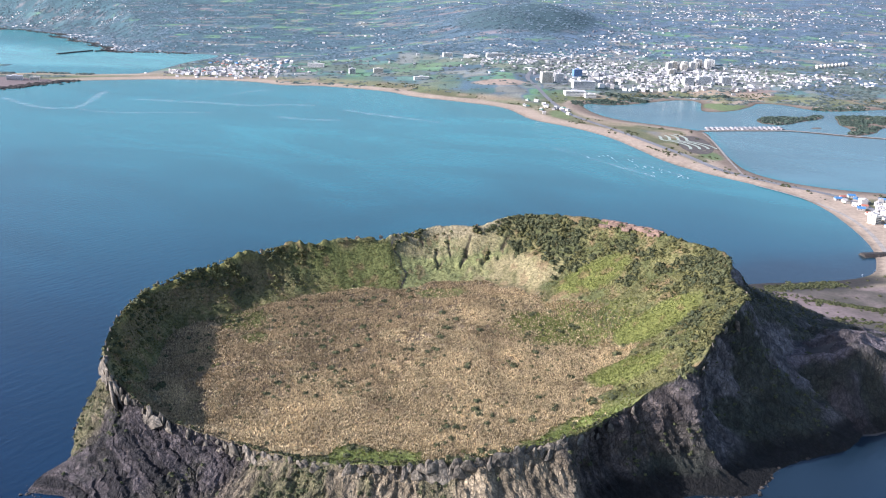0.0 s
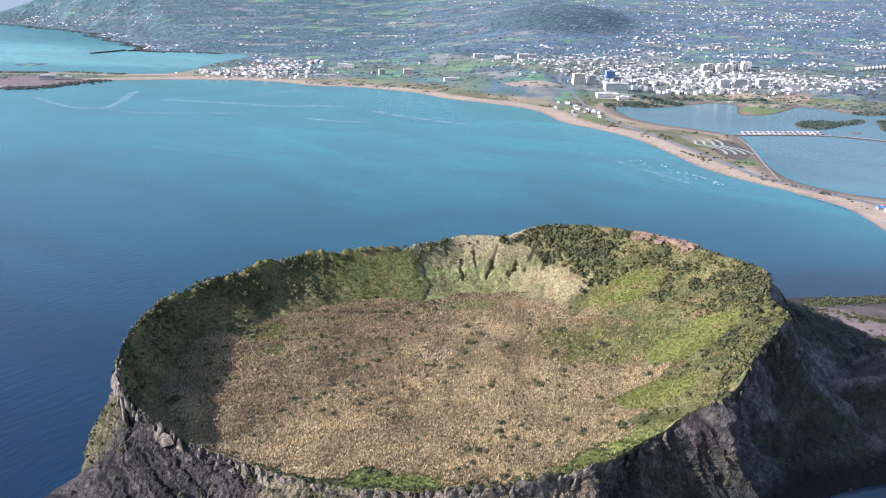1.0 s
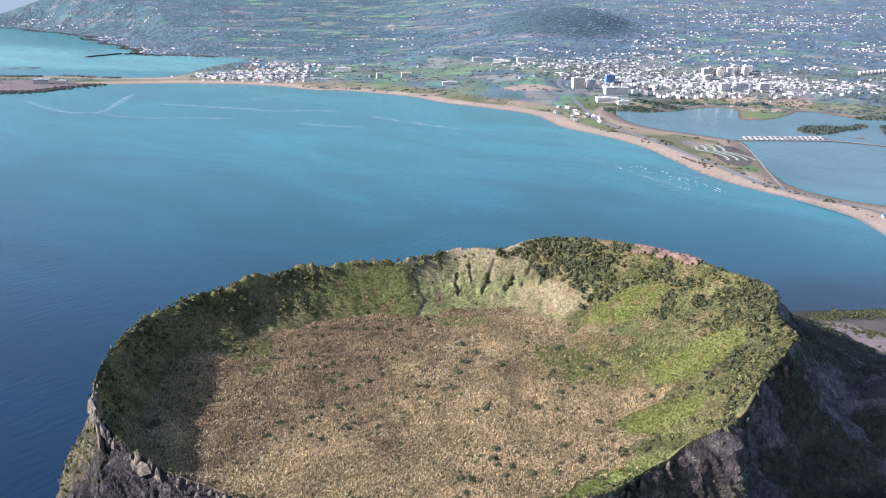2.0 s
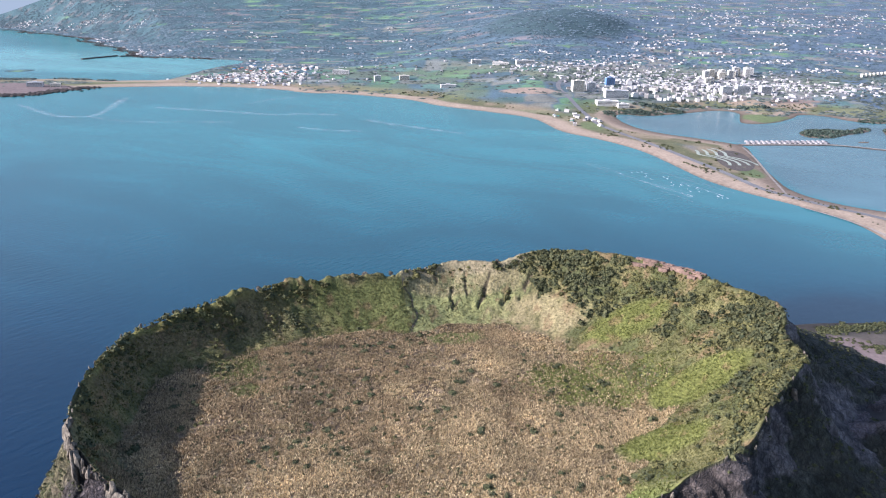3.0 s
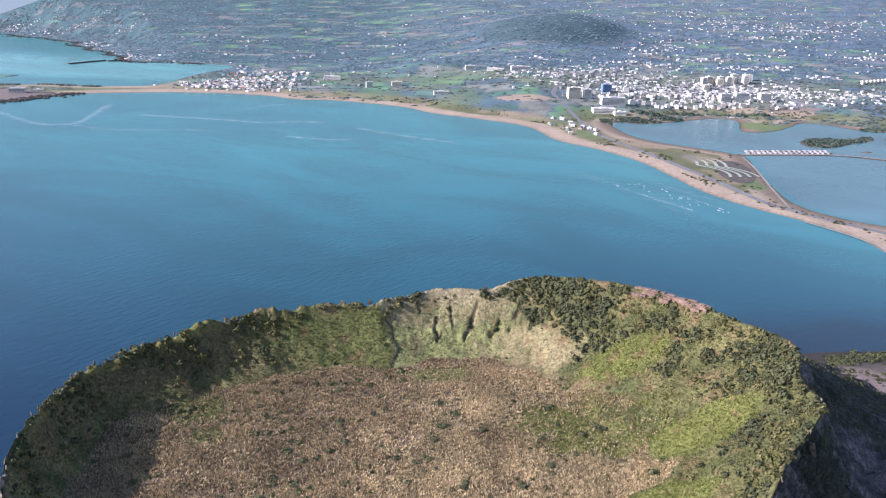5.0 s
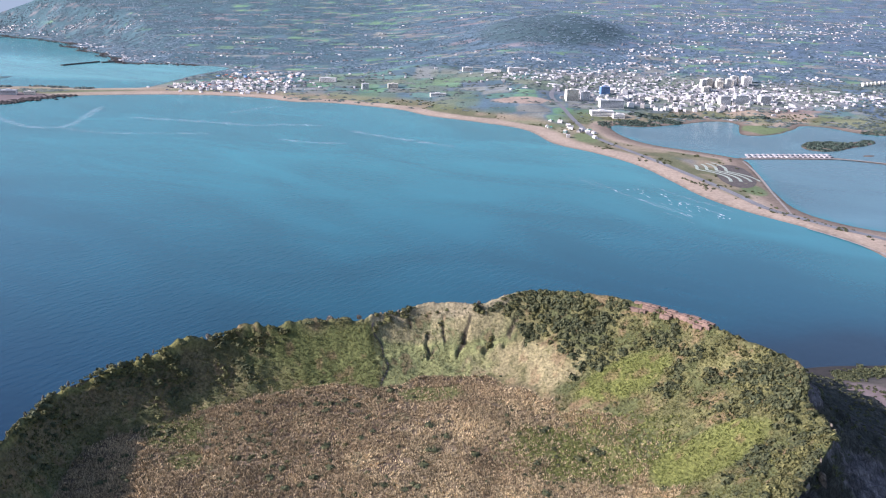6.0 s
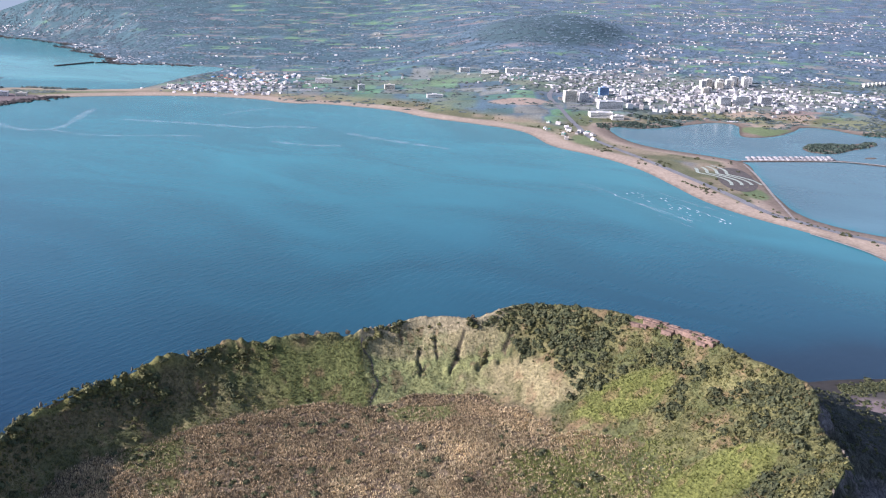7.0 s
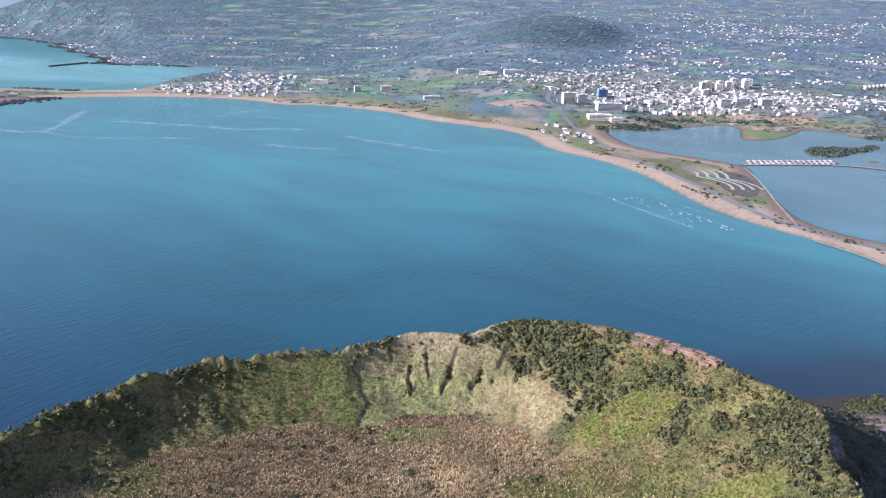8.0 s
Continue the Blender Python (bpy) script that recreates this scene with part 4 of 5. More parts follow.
for px, py, rx, ry in PATCHES:
    clear = np.maximum(clear, smooth(1.1, 0.95, np.hypot((x - px) / rx, (y - py) / ry) + 0.7 * (fbm(x, y, 26, 81) - 0.5)))
w = 0.05 * (u > 0.05) + 0.17 * (u < 0.05) * smooth(0.42, 0.58, fbm(x, y, 30, 108)) + (0.75 + 0.55 * smooth(30, 48, deg)) * mass * tight
ax, ay, arx, ary = LUSH[0]
w = w + 1.6 * smooth(1.15, 0.85, np.hypot((x - ax) / arx, (y - ay) / ary)) * smooth(0.36, 0.52, fbm(x, y, 12, 109))
w = w + 1.1 * smooth(0.2, 0.6, gashes(x, y)[0]) * smooth(0.42, 0.6, fbm(x, y, 9, 105)) * 10
w = w + 0.5 * dense * np.maximum(smooth(125, 140, deg), smooth(-150, -165, deg)) * smooth(0.42, 0.62, u)
w = w + 0.5 * (u > 0.8) * dense
w = w * np.where((deg > 22) & (deg < 42) & (u > 0.84), 0.12, 1) * np.where((deg > 72) & (deg < 103) & (u < 0.9), 0.04, 1) * np.where((deg > 103) & (deg < 128) & (u < 0.8), 0.25, 1) * np.where((deg > 42) & (deg < 70) & (u < edge_u - 0.08), 0.1, 1) * (1 - clear)
keep = rng.uniform(size=len(x)) < w * 0.5
p = np.stack([x, y, z], -1)[keep]
h = np.clip(np.exp(rng.normal(0.60, 0.45, len(p))), 0.6, 4.6) * np.where(u[keep] < 0.05, 0.5, 1.0)
pick = rng.integers(0, A2.size, 26000)
fx, fy, fz, fm, fe = (v.ravel()[pick] for v in (OX, OY, OZ, moss[..., 0], eastern[..., 0]))
ok = (fz > 8) & (rng.uniform(size=len(fx)) < np.where(fe > 0.4, np.where(np.arctan2(fy - CY, fx - CX) > -0.25, 0.3, 0.03), np.maximum(fm * 0.32, 0.008)))
p = np.vstack([p, np.stack([fx, fy, fz], -1)[ok]])
h = np.concatenate([h, rng.uniform(0.7, 2.1, ok.sum())])
a_top = rng.uniform(-math.pi, math.pi, 1100)
a_top = a_top[((np.degrees(a_top) > -20) | (np.degrees(a_top) < -165)) & (fbm(a_top * 255, 0 * a_top, 28, 127) > 0.52)]
r_top = rim_radius(a_top) - rng.uniform(0, 4, len(a_top))
p = np.vstack([p, np.stack([CX + r_top * np.cos(a_top), CY + r_top * np.sin(a_top), rim_height(a_top) - 2.2], -1)])
h = np.concatenate([h, np.clip(np.exp(rng.normal(0.0, 0.5, len(a_top))), 0.4, 2.6)])
a_gap = np.radians(rng.uniform(-132, -44, 260))
r_gap = rim_radius(a_gap) - rng.uniform(-1, 5, 260)
p = np.vstack([p, np.stack([CX + r_gap * np.cos(a_gap), CY + r_gap * np.sin(a_gap), rim_height(a_gap) - 2.4], -1)])
h = np.concatenate([h, rng.uniform(0.6, 1.7, 260)])
olive = (0.85 * fbm(p[:, 0], p[:, 1], 16, 125) + 0.15 * rng.uniform(size=len(p)) > 0.53) & (np.hypot(p[:, 0] - CX, p[:, 1] - CY) < rim_radius(np.arctan2(p[:, 1] - CY, p[:, 0] - CX)))
fern = np.hypot((p[:, 0] - 114) / 60, (p[:, 1] - 10) / 36) < 1.15
h = np.where(fern, np.minimum(h, 1.3), h)
olive &= ~fern
for name, m, mat, label in (("fern_patch", fern, FERN, "fresh green ferns and low bushes on the crater floor"), ("thicket", ~olive & ~fern, LEAF, "dark green shrubs crowding the crater rim and walls"), ("olive_thicket", olive, BUSH, "yellowish olive bushes between darker shrubs")):
    joined(name, SHRUBS, p[m], np.stack([h * 1.15, h * 1.15, h], -1)[m], rng.uniform(0, 6.3, m.sum()), mat, label, "shrubs")

# the worn track down the inner wall, with low dark growth beside it
down = np.linspace(0, 1, 60)
ta = np.radians(104.0 - 3.2 * smooth(0, 0.6, down) + 3.6 * smooth(0.55, 1.0, down) + 0.5 * np.sin(down * 17))
tr = rim_radius(ta) * (0.975 - 0.33 * down)
track = np.stack([CX + tr * np.cos(ta), CY + tr * np.sin(ta)], -1)
seg = np.gradient(track, axis=0)
nrm = np.stack([-seg[:, 1], seg[:, 0]], -1) / np.linalg.norm(seg, axis=1)[:, None]
xy = np.stack([track + nrm * 0.7, track, track - nrm * 0.7], 1).reshape(-1, 2)
zz = crater_height(xy[:, 0], xy[:, 1])[0] + 0.35
ob = new("trail", mesh_from("trail", np.c_[xy, zz], grid_faces(len(track), 3), (SOIL,), True))
ob.parent = cone
ob["label"] = "narrow dark worn track down the grassy wall"
pick = rng.integers(8, 60, 150)
xy = track[pick] + nrm[pick] * rng.uniform(-1.6, -0.5, (150, 1)) + rng.normal(0, 0.5, (150, 2))
h = rng.uniform(0.4, 1.1, 150)
joined("track_hedge", SHRUBS, np.c_[xy, crater_height(xy[:, 0], xy[:, 1])[0]], np.stack([h * 1.2, h * 1.2, h], -1), rng.uniform(0, 6.3, 150), LEAF, "low dark growth along the worn track", "shrubs")

# single shrubs on the floor
shrub_meshes = []
for i in range(5):
    v, f = leafy(50 + i, 90)
    shrub_meshes.append(mesh_from("shrub", v, f, (LEAF,)))
x, y, z, u, deg = inside_crater(1600)
keep = np.flatnonzero((u < 0.02) & (fbm(x, y, 45, 128) > 0.42))[:290]
for i in keep:
    ob = new("shrub", shrub_meshes[i % 5])
    s = rng.uniform(1.3, 3.1) * (0.6 if rng.uniform() < 0.4 else 1.0)
    ob.matrix_world = pose(x[i], y[i], z[i] + 0.1, 0, 0, rng.uniform(0, 360)) @ Matrix.Diagonal((s * 1.3, s * 1.3, s, 1))
    tagged(ob, "low dark green shrub standing among dry reeds", "shrub", "shrubs on the crater floor")

# ---- rock teeth along the near rim: parts of the cone ----
def rock_form(seed):
    """A weathered block that narrows to a blunt top: the hull of a few corners."""
    g = np.random.default_rng(900 + seed)
    bm = bmesh.new()
    lean = g.uniform(-0.6, 0.6)
    for i in range(26):
        z = g.uniform(-1.6, 1.0)
        wide = math.sqrt(max(0.04, 1 - max(z, 0.0) ** 2)) * (1.0 - 0.22 * max(z, -1.0)) * g.uniform(0.6, 1.0)
        a = g.uniform(0, 2 * math.pi)
        bm.verts.new((math.cos(a) * wide + 0.6 * lean * max(z, 0), math.sin(a) * wide * 0.7, z))
    hull = bmesh.ops.convex_hull(bm, input=list(bm.verts))
    bmesh.ops.delete(bm, geom=[e for e in hull["geom_interior"] if isinstance(e, bmesh.types.BMVert)], context="VERTS")
    me = bpy.data.meshes.new("rock")
    bm.to_mesh(me)
    bm.free()
    me.materials.append(ROCK)
    return me


rock_meshes = [rock_form(i) for i in range(12)]


def crest_rocks(first, last, step, tall, sink, off=(0.0, 3.0)):
    """Upright slabs of rock along a stretch of the rim, in degrees."""
    at = first
    while at < last:
        a = radians(at)
        r, hgt = float(rim_radius(np.array(a))), float(rim_height(np.array(a)))
        swell = float(smooth(0.34, 0.66, fbm(np.array(at * 4.4), np.array(first), 9, 141, 2)))
        t = (tall[0] + (tall[1] - tall[0]) * rng.uniform() ** 1.6) * (1.35 if rng.uniform() < 0.12 else 1.0) * (0.62 + 0.62 * swell)
        ob = new("rock", rock_meshes[rng.integers(12)])
        ob.parent = cone
        out = rng.uniform(*off)
        ob.matrix_world = pose(CX + (r + out) * math.cos(a), CY + (r + out) * math.sin(a), hgt - sink * rng.uniform(0.5, 1.5), rng.uniform(-12, 12), rng.uniform(-14, 14), at + 90 + rng.uniform(-30, 30)) @ Matrix.Diagonal((t * rng.uniform(0.5, 1.7), t * rng.uniform(0.45, 0.9), t, 1))
        at += rng.uniform(*step)


crest_rocks(-160.0, -60.0, (1.1, 2.6), (3.0, 6.5), 6.5, (1.5, 5.0))
crest_rocks(-60.0, 0.0, (1.8, 4.0), (2.2, 4.2), 7.5, (0.5, 2.5))
crest_rocks(-160.0, -128.0, (0.4, 1.4), (1.8, 5.6), 2.0, (0.0, 5.0))
crest_rocks(-128.0, -60.0, (0.8, 3.0), (2.2, 5.2), 2.4, (0.0, 4.0))
crest_rocks(-60.0, 8.0, (2.5, 6.0), (1.4, 2.8), 3.2, (-1.0, 1.0))
crest_rocks(70.0, 200.0, (1.4, 6.0), (1.0, 3.0), 2.4)

# ---- far trees: woods and hedgerows ----
k = 230000
x, y = rng.uniform(-2900, 3200, k), 1900 + 2480 * rng.uniform(0, 1, k)
x, y = np.concatenate([x, rng.uniform(-2900, -1250, 45000)]), np.concatenate([y, rng.uniform(3000, 4380, 45000)])
seen = np.abs(x - 30) < 0.60 * (y + 730) + 60
x, y = x[seen], y[seen]
d = shore(x, y)
idv, edge = fields(x, y)
w = woodland(x, y)
keep = (d > np.where((x < -550) & (y < 2450), 90, 25)) & (rng.uniform(size=len(x)) < np.maximum(w * 0.62, smooth(7, 3, edge) * 0.5 * (y > 2200) + 0.015 + 0.16 * smooth(1.2, 0.9, np.hypot((x - 700) / 620, (y - 2330) / 320)))) & (fbm(x * 0.6, y, 22, 111) > 0.44)
x, y, d = x[keep], y[keep], d[keep]
z = ground_height(x, y, d)
h = rng.uniform(1.9, 4.4, len(x)) / plain(x, y)[2] ** 0.6
six = np.linspace(0, 2 * math.pi, 6, endpoint=False)
CROWN_V = np.vstack([np.stack([np.cos(six), np.sin(six), 0.10 + 0.25 * np.cos(3 * six)], -1), [(0.1, 0, 1.5)]])
CROWN_F = np.array([(6, i, (i + 1) % 6) for i in range(6)])
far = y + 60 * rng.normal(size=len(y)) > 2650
for name, m, mat, label in (("far_woods", far, HAZED_TREE, "woods and hedgerows between far fields, blue haze in their colour"), ("coast_woods", ~far, COAST_TREE, "grey-green trees and hedges of the coastal plain")):
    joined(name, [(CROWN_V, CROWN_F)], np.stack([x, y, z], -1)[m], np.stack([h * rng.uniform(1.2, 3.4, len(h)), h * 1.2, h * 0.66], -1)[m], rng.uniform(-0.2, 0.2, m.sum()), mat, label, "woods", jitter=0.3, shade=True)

# hedges and scrub on the flat land below the cone
k = 9000
x, y = rng.uniform(300, 760, k), rng.uniform(30, 330, k)
d = shore(x, y)
keep = (d > 8) & ((np.abs(((y - 0.25 * x) / 38) % 1 - 0.5) < 0.05) | (fbm(x, y, 40, 115) > 0.68))
keep &= rng.uniform(size=k) < 0.45
x, y, d = x[keep], y[keep], d[keep]
t = rng.uniform(0, 1, 700)
bx, by = np.concatenate([405 + 105 * t, 440 + 125 * t]), np.concatenate([262 + 30 * t + rng.normal(0, 7, 700), 206 - 55 * t + rng.normal(0, 2.5, 700)])
x, y = np.concatenate([x, bx]), np.concatenate([y, by])
d = shore(x, y)
x, y, d = x[d > 2], y[d > 2], d[d > 2]
h = rng.uniform(0.8, 2.4, len(x)) * np.where((y > 240) & (x < 520), 1.4, 1.0)
joined("hedge_scrub", SHRUBS, np.stack([x, y, ground_height(x, y, d)], -1), np.stack([h * 1.3, h * 1.3, h], -1), rng.uniform(0, 6.3, len(x)), LEAF, "dark hedges and scrub on the flat meadow", "shrubs")

# broken rock of the eastern foot, between the cliff and the meadow
EX, EY = np.meshgrid(np.arange(270, 600, 2.4), np.arange(-150, 200, 2.4))
ED = shore(EX, EY)
rocky = smooth(1.15, 0.75, np.hypot((EX - 385) / 155, (EY - 5) / 150) + 0.5 * (fbm(EX, EY, 40, 131) - 0.5)) * smooth(-4, 8, ED)
round_, away = np.arctan2(EY - CY, EX - CX) * 380.0, np.hypot(EX - CX, EY - CY)
EZ = ground_height(EX, EY, ED) - 3.5 * (1 - rocky) + rocky * (1.0 + 11 * (ridged(round_, away * 0.35, 30, 133) - 0.62) + 4.5 * (ridged(round_, away * 0.5, 9, 135, 3) - 0.6))
streak = smooth(0.38, 0.62, fbm(round_, away * 0.3, 16, 137))[..., None]
patch = smooth(0.44, 0.58, fbm(EX, EY, 32, 139))[..., None]
foot_tone = (np.array((0.20, 0.165, 0.165)) * streak + np.array((0.085, 0.072, 0.072)) * (1 - streak)) * (1 - patch) + np.array((0.050, 0.050, 0.038)) * patch
foot_tone = foot_tone * (1 - smooth(14, 5, EZ)[..., None] * 0.75)
ob = new("rocky_foot", mesh_from("rocky_foot", np.stack([EX, EY, EZ], -1).reshape(-1, 3), grid_faces(*EX.shape), (CLIFF,), False, foot_tone.reshape(-1, 3)))
ob.parent = cone
ob["label"] = "broken purplish rock and scrub at the cone's foot"

# scrub and boulders on the shaded foot of the cone
k = 2600
x, y = rng.uniform(290, 560, k), rng.uniform(-130, 170, k)
d = shore(x, y)
keep = (d > 4) & (np.hypot((x - 390) / 160, (y - 10) / 140) < 1.1) & (fbm(x, y, 30, 116) > 0.55)
x, y, d = x[keep], y[keep], d[keep]
h = rng.uniform(0.7, 2.6, len(x))
joined("foot_scrub", SHRUBS, np.stack([x, y, ground_height(x, y, d)], -1), np.stack([h * 1.3, h * 1.3, h], -1), rng.uniform(0, 6.3, len(x)), LEAF, "dark scrub on the shaded foot of the cone", "shrubs")

# dune scrub on the sand bar
k = 22000
x, y = rng.uniform(-350, 1500, k), rng.uniform(640, 2200, k)
d = shore(x, y)
keep = (d > np.where(y > 1500, 62, 30)) & (d < np.where(y > 1500, 150, 95)) & (fbm(x, y, 45, 113) > 0.58) & (y < 2150)
x, y, d = x[keep], y[keep], d[keep]
z = ground_height(x, y, d)
h = rng.uniform(1.2, 3.2, len(x))
joined("dune_scrub", SHRUBS, np.stack([x, y, z], -1), np.stack([h * 1.3, h * 1.3, h], -1), rng.uniform(0, 6.3, len(x)), LEAF, "dark scrub and small pines on the dunes and islets", "shrubs")

# pines on the islets and along the far bank of the lagoon
x, y = rng.uniform(400, 1500, 17000), rng.uniform(1430, 2120, 17000)
d = shore(x, y)
on = np.maximum(np.maximum(inside_by(x, y, ISLES[0]), inside_by(x, y, ISLES[1])), inside_by(x, y, ISLES[2])) > 4
bank = (d > 3) & (d < 55) & (y > 1790) & ((x < 735) | (x > 1140)) & (fbm(x, y, 55, 118) > 0.50)
keep = (on & (fbm(x, y, 30, 117) > 0.36)) | (bank & (rng.uniform(size=len(x)) < 0.55))
x, y, d = x[keep], y[keep], d[keep]
h = rng.uniform(2.6, 5.6, len(x))
grove = np.vstack([c + rng.normal(0, r, (n_, 2)) for c, r, n_ in (((497, 1908), (14, 9), 26), ((565, 1990), (22, 10), 40), ((605, 1935), (20, 8), 24), ((690, 2030), (30, 10), 30), ((860, 2040), (40, 10), 30))])
gd = shore(grove[:, 0], grove[:, 1])
grove, gd = grove[gd > 2], gd[gd > 2]
x, y, d = np.concatenate([x, grove[:, 0]]), np.concatenate([y, grove[:, 1]]), np.concatenate([d, gd])
h = np.concatenate([h, rng.uniform(4.0, 7.5, len(grove))])
joined("lagoon_pines", SHRUBS, np.stack([x, y, ground_height(x, y, d)], -1), np.stack([h * 1.3, h * 1.3, h], -1), rng.uniform(0, 6.3, len(x)), PINE, "dark green pines on the lagoon islets and bank", "trees")

# pines along the north side of the headland and at the end of the beach
x, y = rng.uniform(-1560, -1000, 9000), rng.uniform(2040, 2260, 9000)
d = shore(x, y)
keep = (d > 3) & (d < 36) & (x < -1170) & (y - 0.28 * x > 2455) & (fbm(x, y, 40, 119) > 0.48)
x, y, d = x[keep], y[keep], d[keep]
h = rng.uniform(1.8, 4.2, len(x))
joined("headland_pines", [(CROWN_V, CROWN_F)], np.stack([x, y, ground_height(x, y, d)], -1), np.stack([h * 1.4, h * 1.4, h], -1), rng.uniform(0, 6.3, len(x)), COAST_TREE, "dark pines along the back of the headland", "trees")

# ---- houses ----
def one_mesh(name, bm, material):
    me = bpy.data.meshes.new(name)
    bm.to_mesh(me)
    bm.free()
    me.materials.append(material)
    return me


def house_form(w, d, h, roof, roof_mat):
    """Wall and roof meshes of one house, and its size."""
    bm = bmesh.new()
    box(bm, -w / 2, w / 2, -d / 2, d / 2, -2.0, h)
    if roof == "flat":
        box(bm, -w * 0.40, -w * 0.12, -d * 0.3, d * 0.1, h, h + 2.4)
    wall = one_mesh("wall", bm, WALL)
    bm = bmesh.new()
    o = 0.5
    if roof == "gable":
        top = h + d * 0.28
        v = [bm.verts.new(c) for c in ((-w / 2 - o, -d / 2 - o, h - 0.1), (w / 2 + o, -d / 2 - o, h - 0.1), (w / 2 + o, d / 2 + o, h - 0.1), (-w / 2 - o, d / 2 + o, h - 0.1), (-w / 2 - o, 0, top), (w / 2 + o, 0, top))]
        for f in ((0, 1, 5, 4), (2, 3, 4, 5), (1, 2, 5), (3, 0, 4), (3, 2, 1, 0)):
            bm.faces.new([v[i] for i in f])
    else:
        for x0, x1, y0, y1 in ((-w / 2 - 0.2, w / 2 + 0.2, -d / 2 - 0.2, -d / 2 + 0.2), (-w / 2 - 0.2, w / 2 + 0.2, d / 2 - 0.2, d / 2 + 0.2), (-w / 2 - 0.2, -w / 2 + 0.2, -d / 2 + 0.2, d / 2 - 0.2), (w / 2 - 0.2, w / 2 + 0.2, -d / 2 + 0.2, d / 2 - 0.2)):
            box(bm, x0, x1, y0, y1, h - 0.1, h + 0.8)
        box(bm, -w * 0.12 + 0.05, w / 2 - 0.25, -d / 2 + 0.25, d / 2 - 0.25, h + 0.02, h + 0.25)
    return wall, one_mesh("roof", bm, roof_mat), (w, d, h)


HOUSES = [house_form(*f) for f in ((11, 9, 3.6, "gable", ROOF), (13, 9, 6.5, "flat", ROOF), (10, 8, 3.4, "gable", RED_ROOF), (12, 10, 3.6, "gable", BLUE_ROOF), (14, 11, 9.5, "flat", ROOF),
                                    (12, 9, 3.5, "flat", GREEN_ROOF), (16, 11, 6.5, "flat", GREEN_ROOF), (18, 12, 12.5, "flat", ROOF), (16, 9, 4.5, "gable", ROOF))]
bm = bmesh.new()
box(bm, -0.8, 0.8, -0.08, 0.12, 0.0, 1.5)
PANE = one_mesh("window", bm, GLASS_DARK)


def house(x, y, z, turn, form, label, group, windows=False):
    wall, cap, (w, d, h) = HOUSES[form]
    ob = new("house", wall)
    ob.matrix_world = pose(x, y, z, 0, 0, turn)
    new("roof", cap).parent = ob
    if windows:
        for level in range(max(1, int(h / 3.1))):
            for i in range(int(w / 4)):
                p = new("window", PANE)
                p.parent = ob
                p.location = (-w / 2 + (i + 0.5) * w / int(w / 4), -d / 2, 1.0 + 3.1 * level)
    return tagged(ob, label, "house", group)


placed = []


def spaced(x, y, gap):
    for a, b in placed:
        if (a - x) ** 2 + (b - y) ** 2 < gap * gap:
            return False
    placed.append((x, y))
    return True


def settle(count, cx, cy, rx, ry, turn, forms, label, group, gap=15, low=26, windows=False):
    pts = []
    for _ in range(count * 14):
        t, r = rng.uniform(0, 2 * math.pi), math.sqrt(rng.uniform())
        px, py = r * math.cos(t) * rx, r * math.sin(t) * ry
        pts.append((cx + px * math.cos(turn) - py * math.sin(turn), cy + px * math.sin(turn) + py * math.cos(turn)))
    pts = np.array(pts)
    d = shore(pts[:, 0], pts[:, 1])
    z = ground_height(pts[:, 0], pts[:, 1], d)
    done = 0
    for (x, y), dd, zz in zip(pts, d, z):
        if done < count and dd > low and spaced(x, y, gap):
            house(x, y, zz, rng.choice([10, 100, -15, 75]) + rng.uniform(-12, 12), forms[rng.integers(len(forms))], label, group, windows)
            done += 1


# ---- larger buildings ----
def building(x, y, turn, w, d, h, wall, label, name="building", floors=0):
    """A larger building: body, roof edge, a ribbon window for each floor, stair house on the roof."""
    z = float(ground_height(np.array([x]), np.array([y]))[0])
    bm = bmesh.new()
    box(bm, -w / 2, w / 2, -d / 2, d / 2, -3.0, h)
    ob = part(name, bm, wall)
    ob.matrix_world = pose(x, y, z, 0, 0, turn)
    bm = bmesh.new()
    for x0, x1, y0, y1 in ((-w / 2 - 0.3, w / 2 + 0.3, -d / 2 - 0.3, -d / 2 + 0.3), (-w / 2 - 0.3, w / 2 + 0.3, d / 2 - 0.3, d / 2 + 0.3), (-w / 2 - 0.3, -w / 2 + 0.3, -d / 2 + 0.3, d / 2 - 0.3), (w / 2 - 0.3, w / 2 + 0.3, -d / 2 + 0.3, d / 2 - 0.3)):
        box(bm, x0, x1, y0, y1, h - 0.2, h + 1.1)
    part("parapet", bm, CONCRETE, ob)
    bm = bmesh.new()
    box(bm, -w * 0.15, w * 0.12, -d * 0.25, d * 0.25, h, h + 3.2)
    part("stair_house", bm, wall, ob)
    n = floors or max(1, int(h / 3.4))
    for i in range(n):
        zz = 1.2 + i * (h - 1.0) / n
        for side in (-1, 1):
            bm = bmesh.new()
            box(bm, -w / 2 + 1.5, w / 2 - 1.5, side * d / 2 - 0.1, side * d / 2 + 0.1, zz, zz + 1.5)
            part("ribbon_window", bm, GLASS_DARK, ob)
    placed.append((x, y))
    return tagged(ob, label, "building", "larger buildings")


building(351, 2120, 12, 38, 22, 34, CREAM_WALL, "tall cream hotel block above the coast road", "hotel")
building(395, 2135, 12, 24, 20, 28, GREY_WALL, "narrow grey hotel wing beside a cream block", "hotel")
building(465, 2062, 8, 74, 26, 22, GREY_WALL, "broad grey slab hotel behind a white hall", "hotel")
building(424, 1972, 6, 66, 30, 13, WHITE_WALL, "long low white hall near the lagoon shore", "hall")
building(470, 1955, 6, 34, 22, 10, WHITE_WALL, "low white annex near the lagoon shore", "hall")
building(473, 2250, 10, 30, 18, 24, BLUE_WALL, "bright blue block among pale town houses")
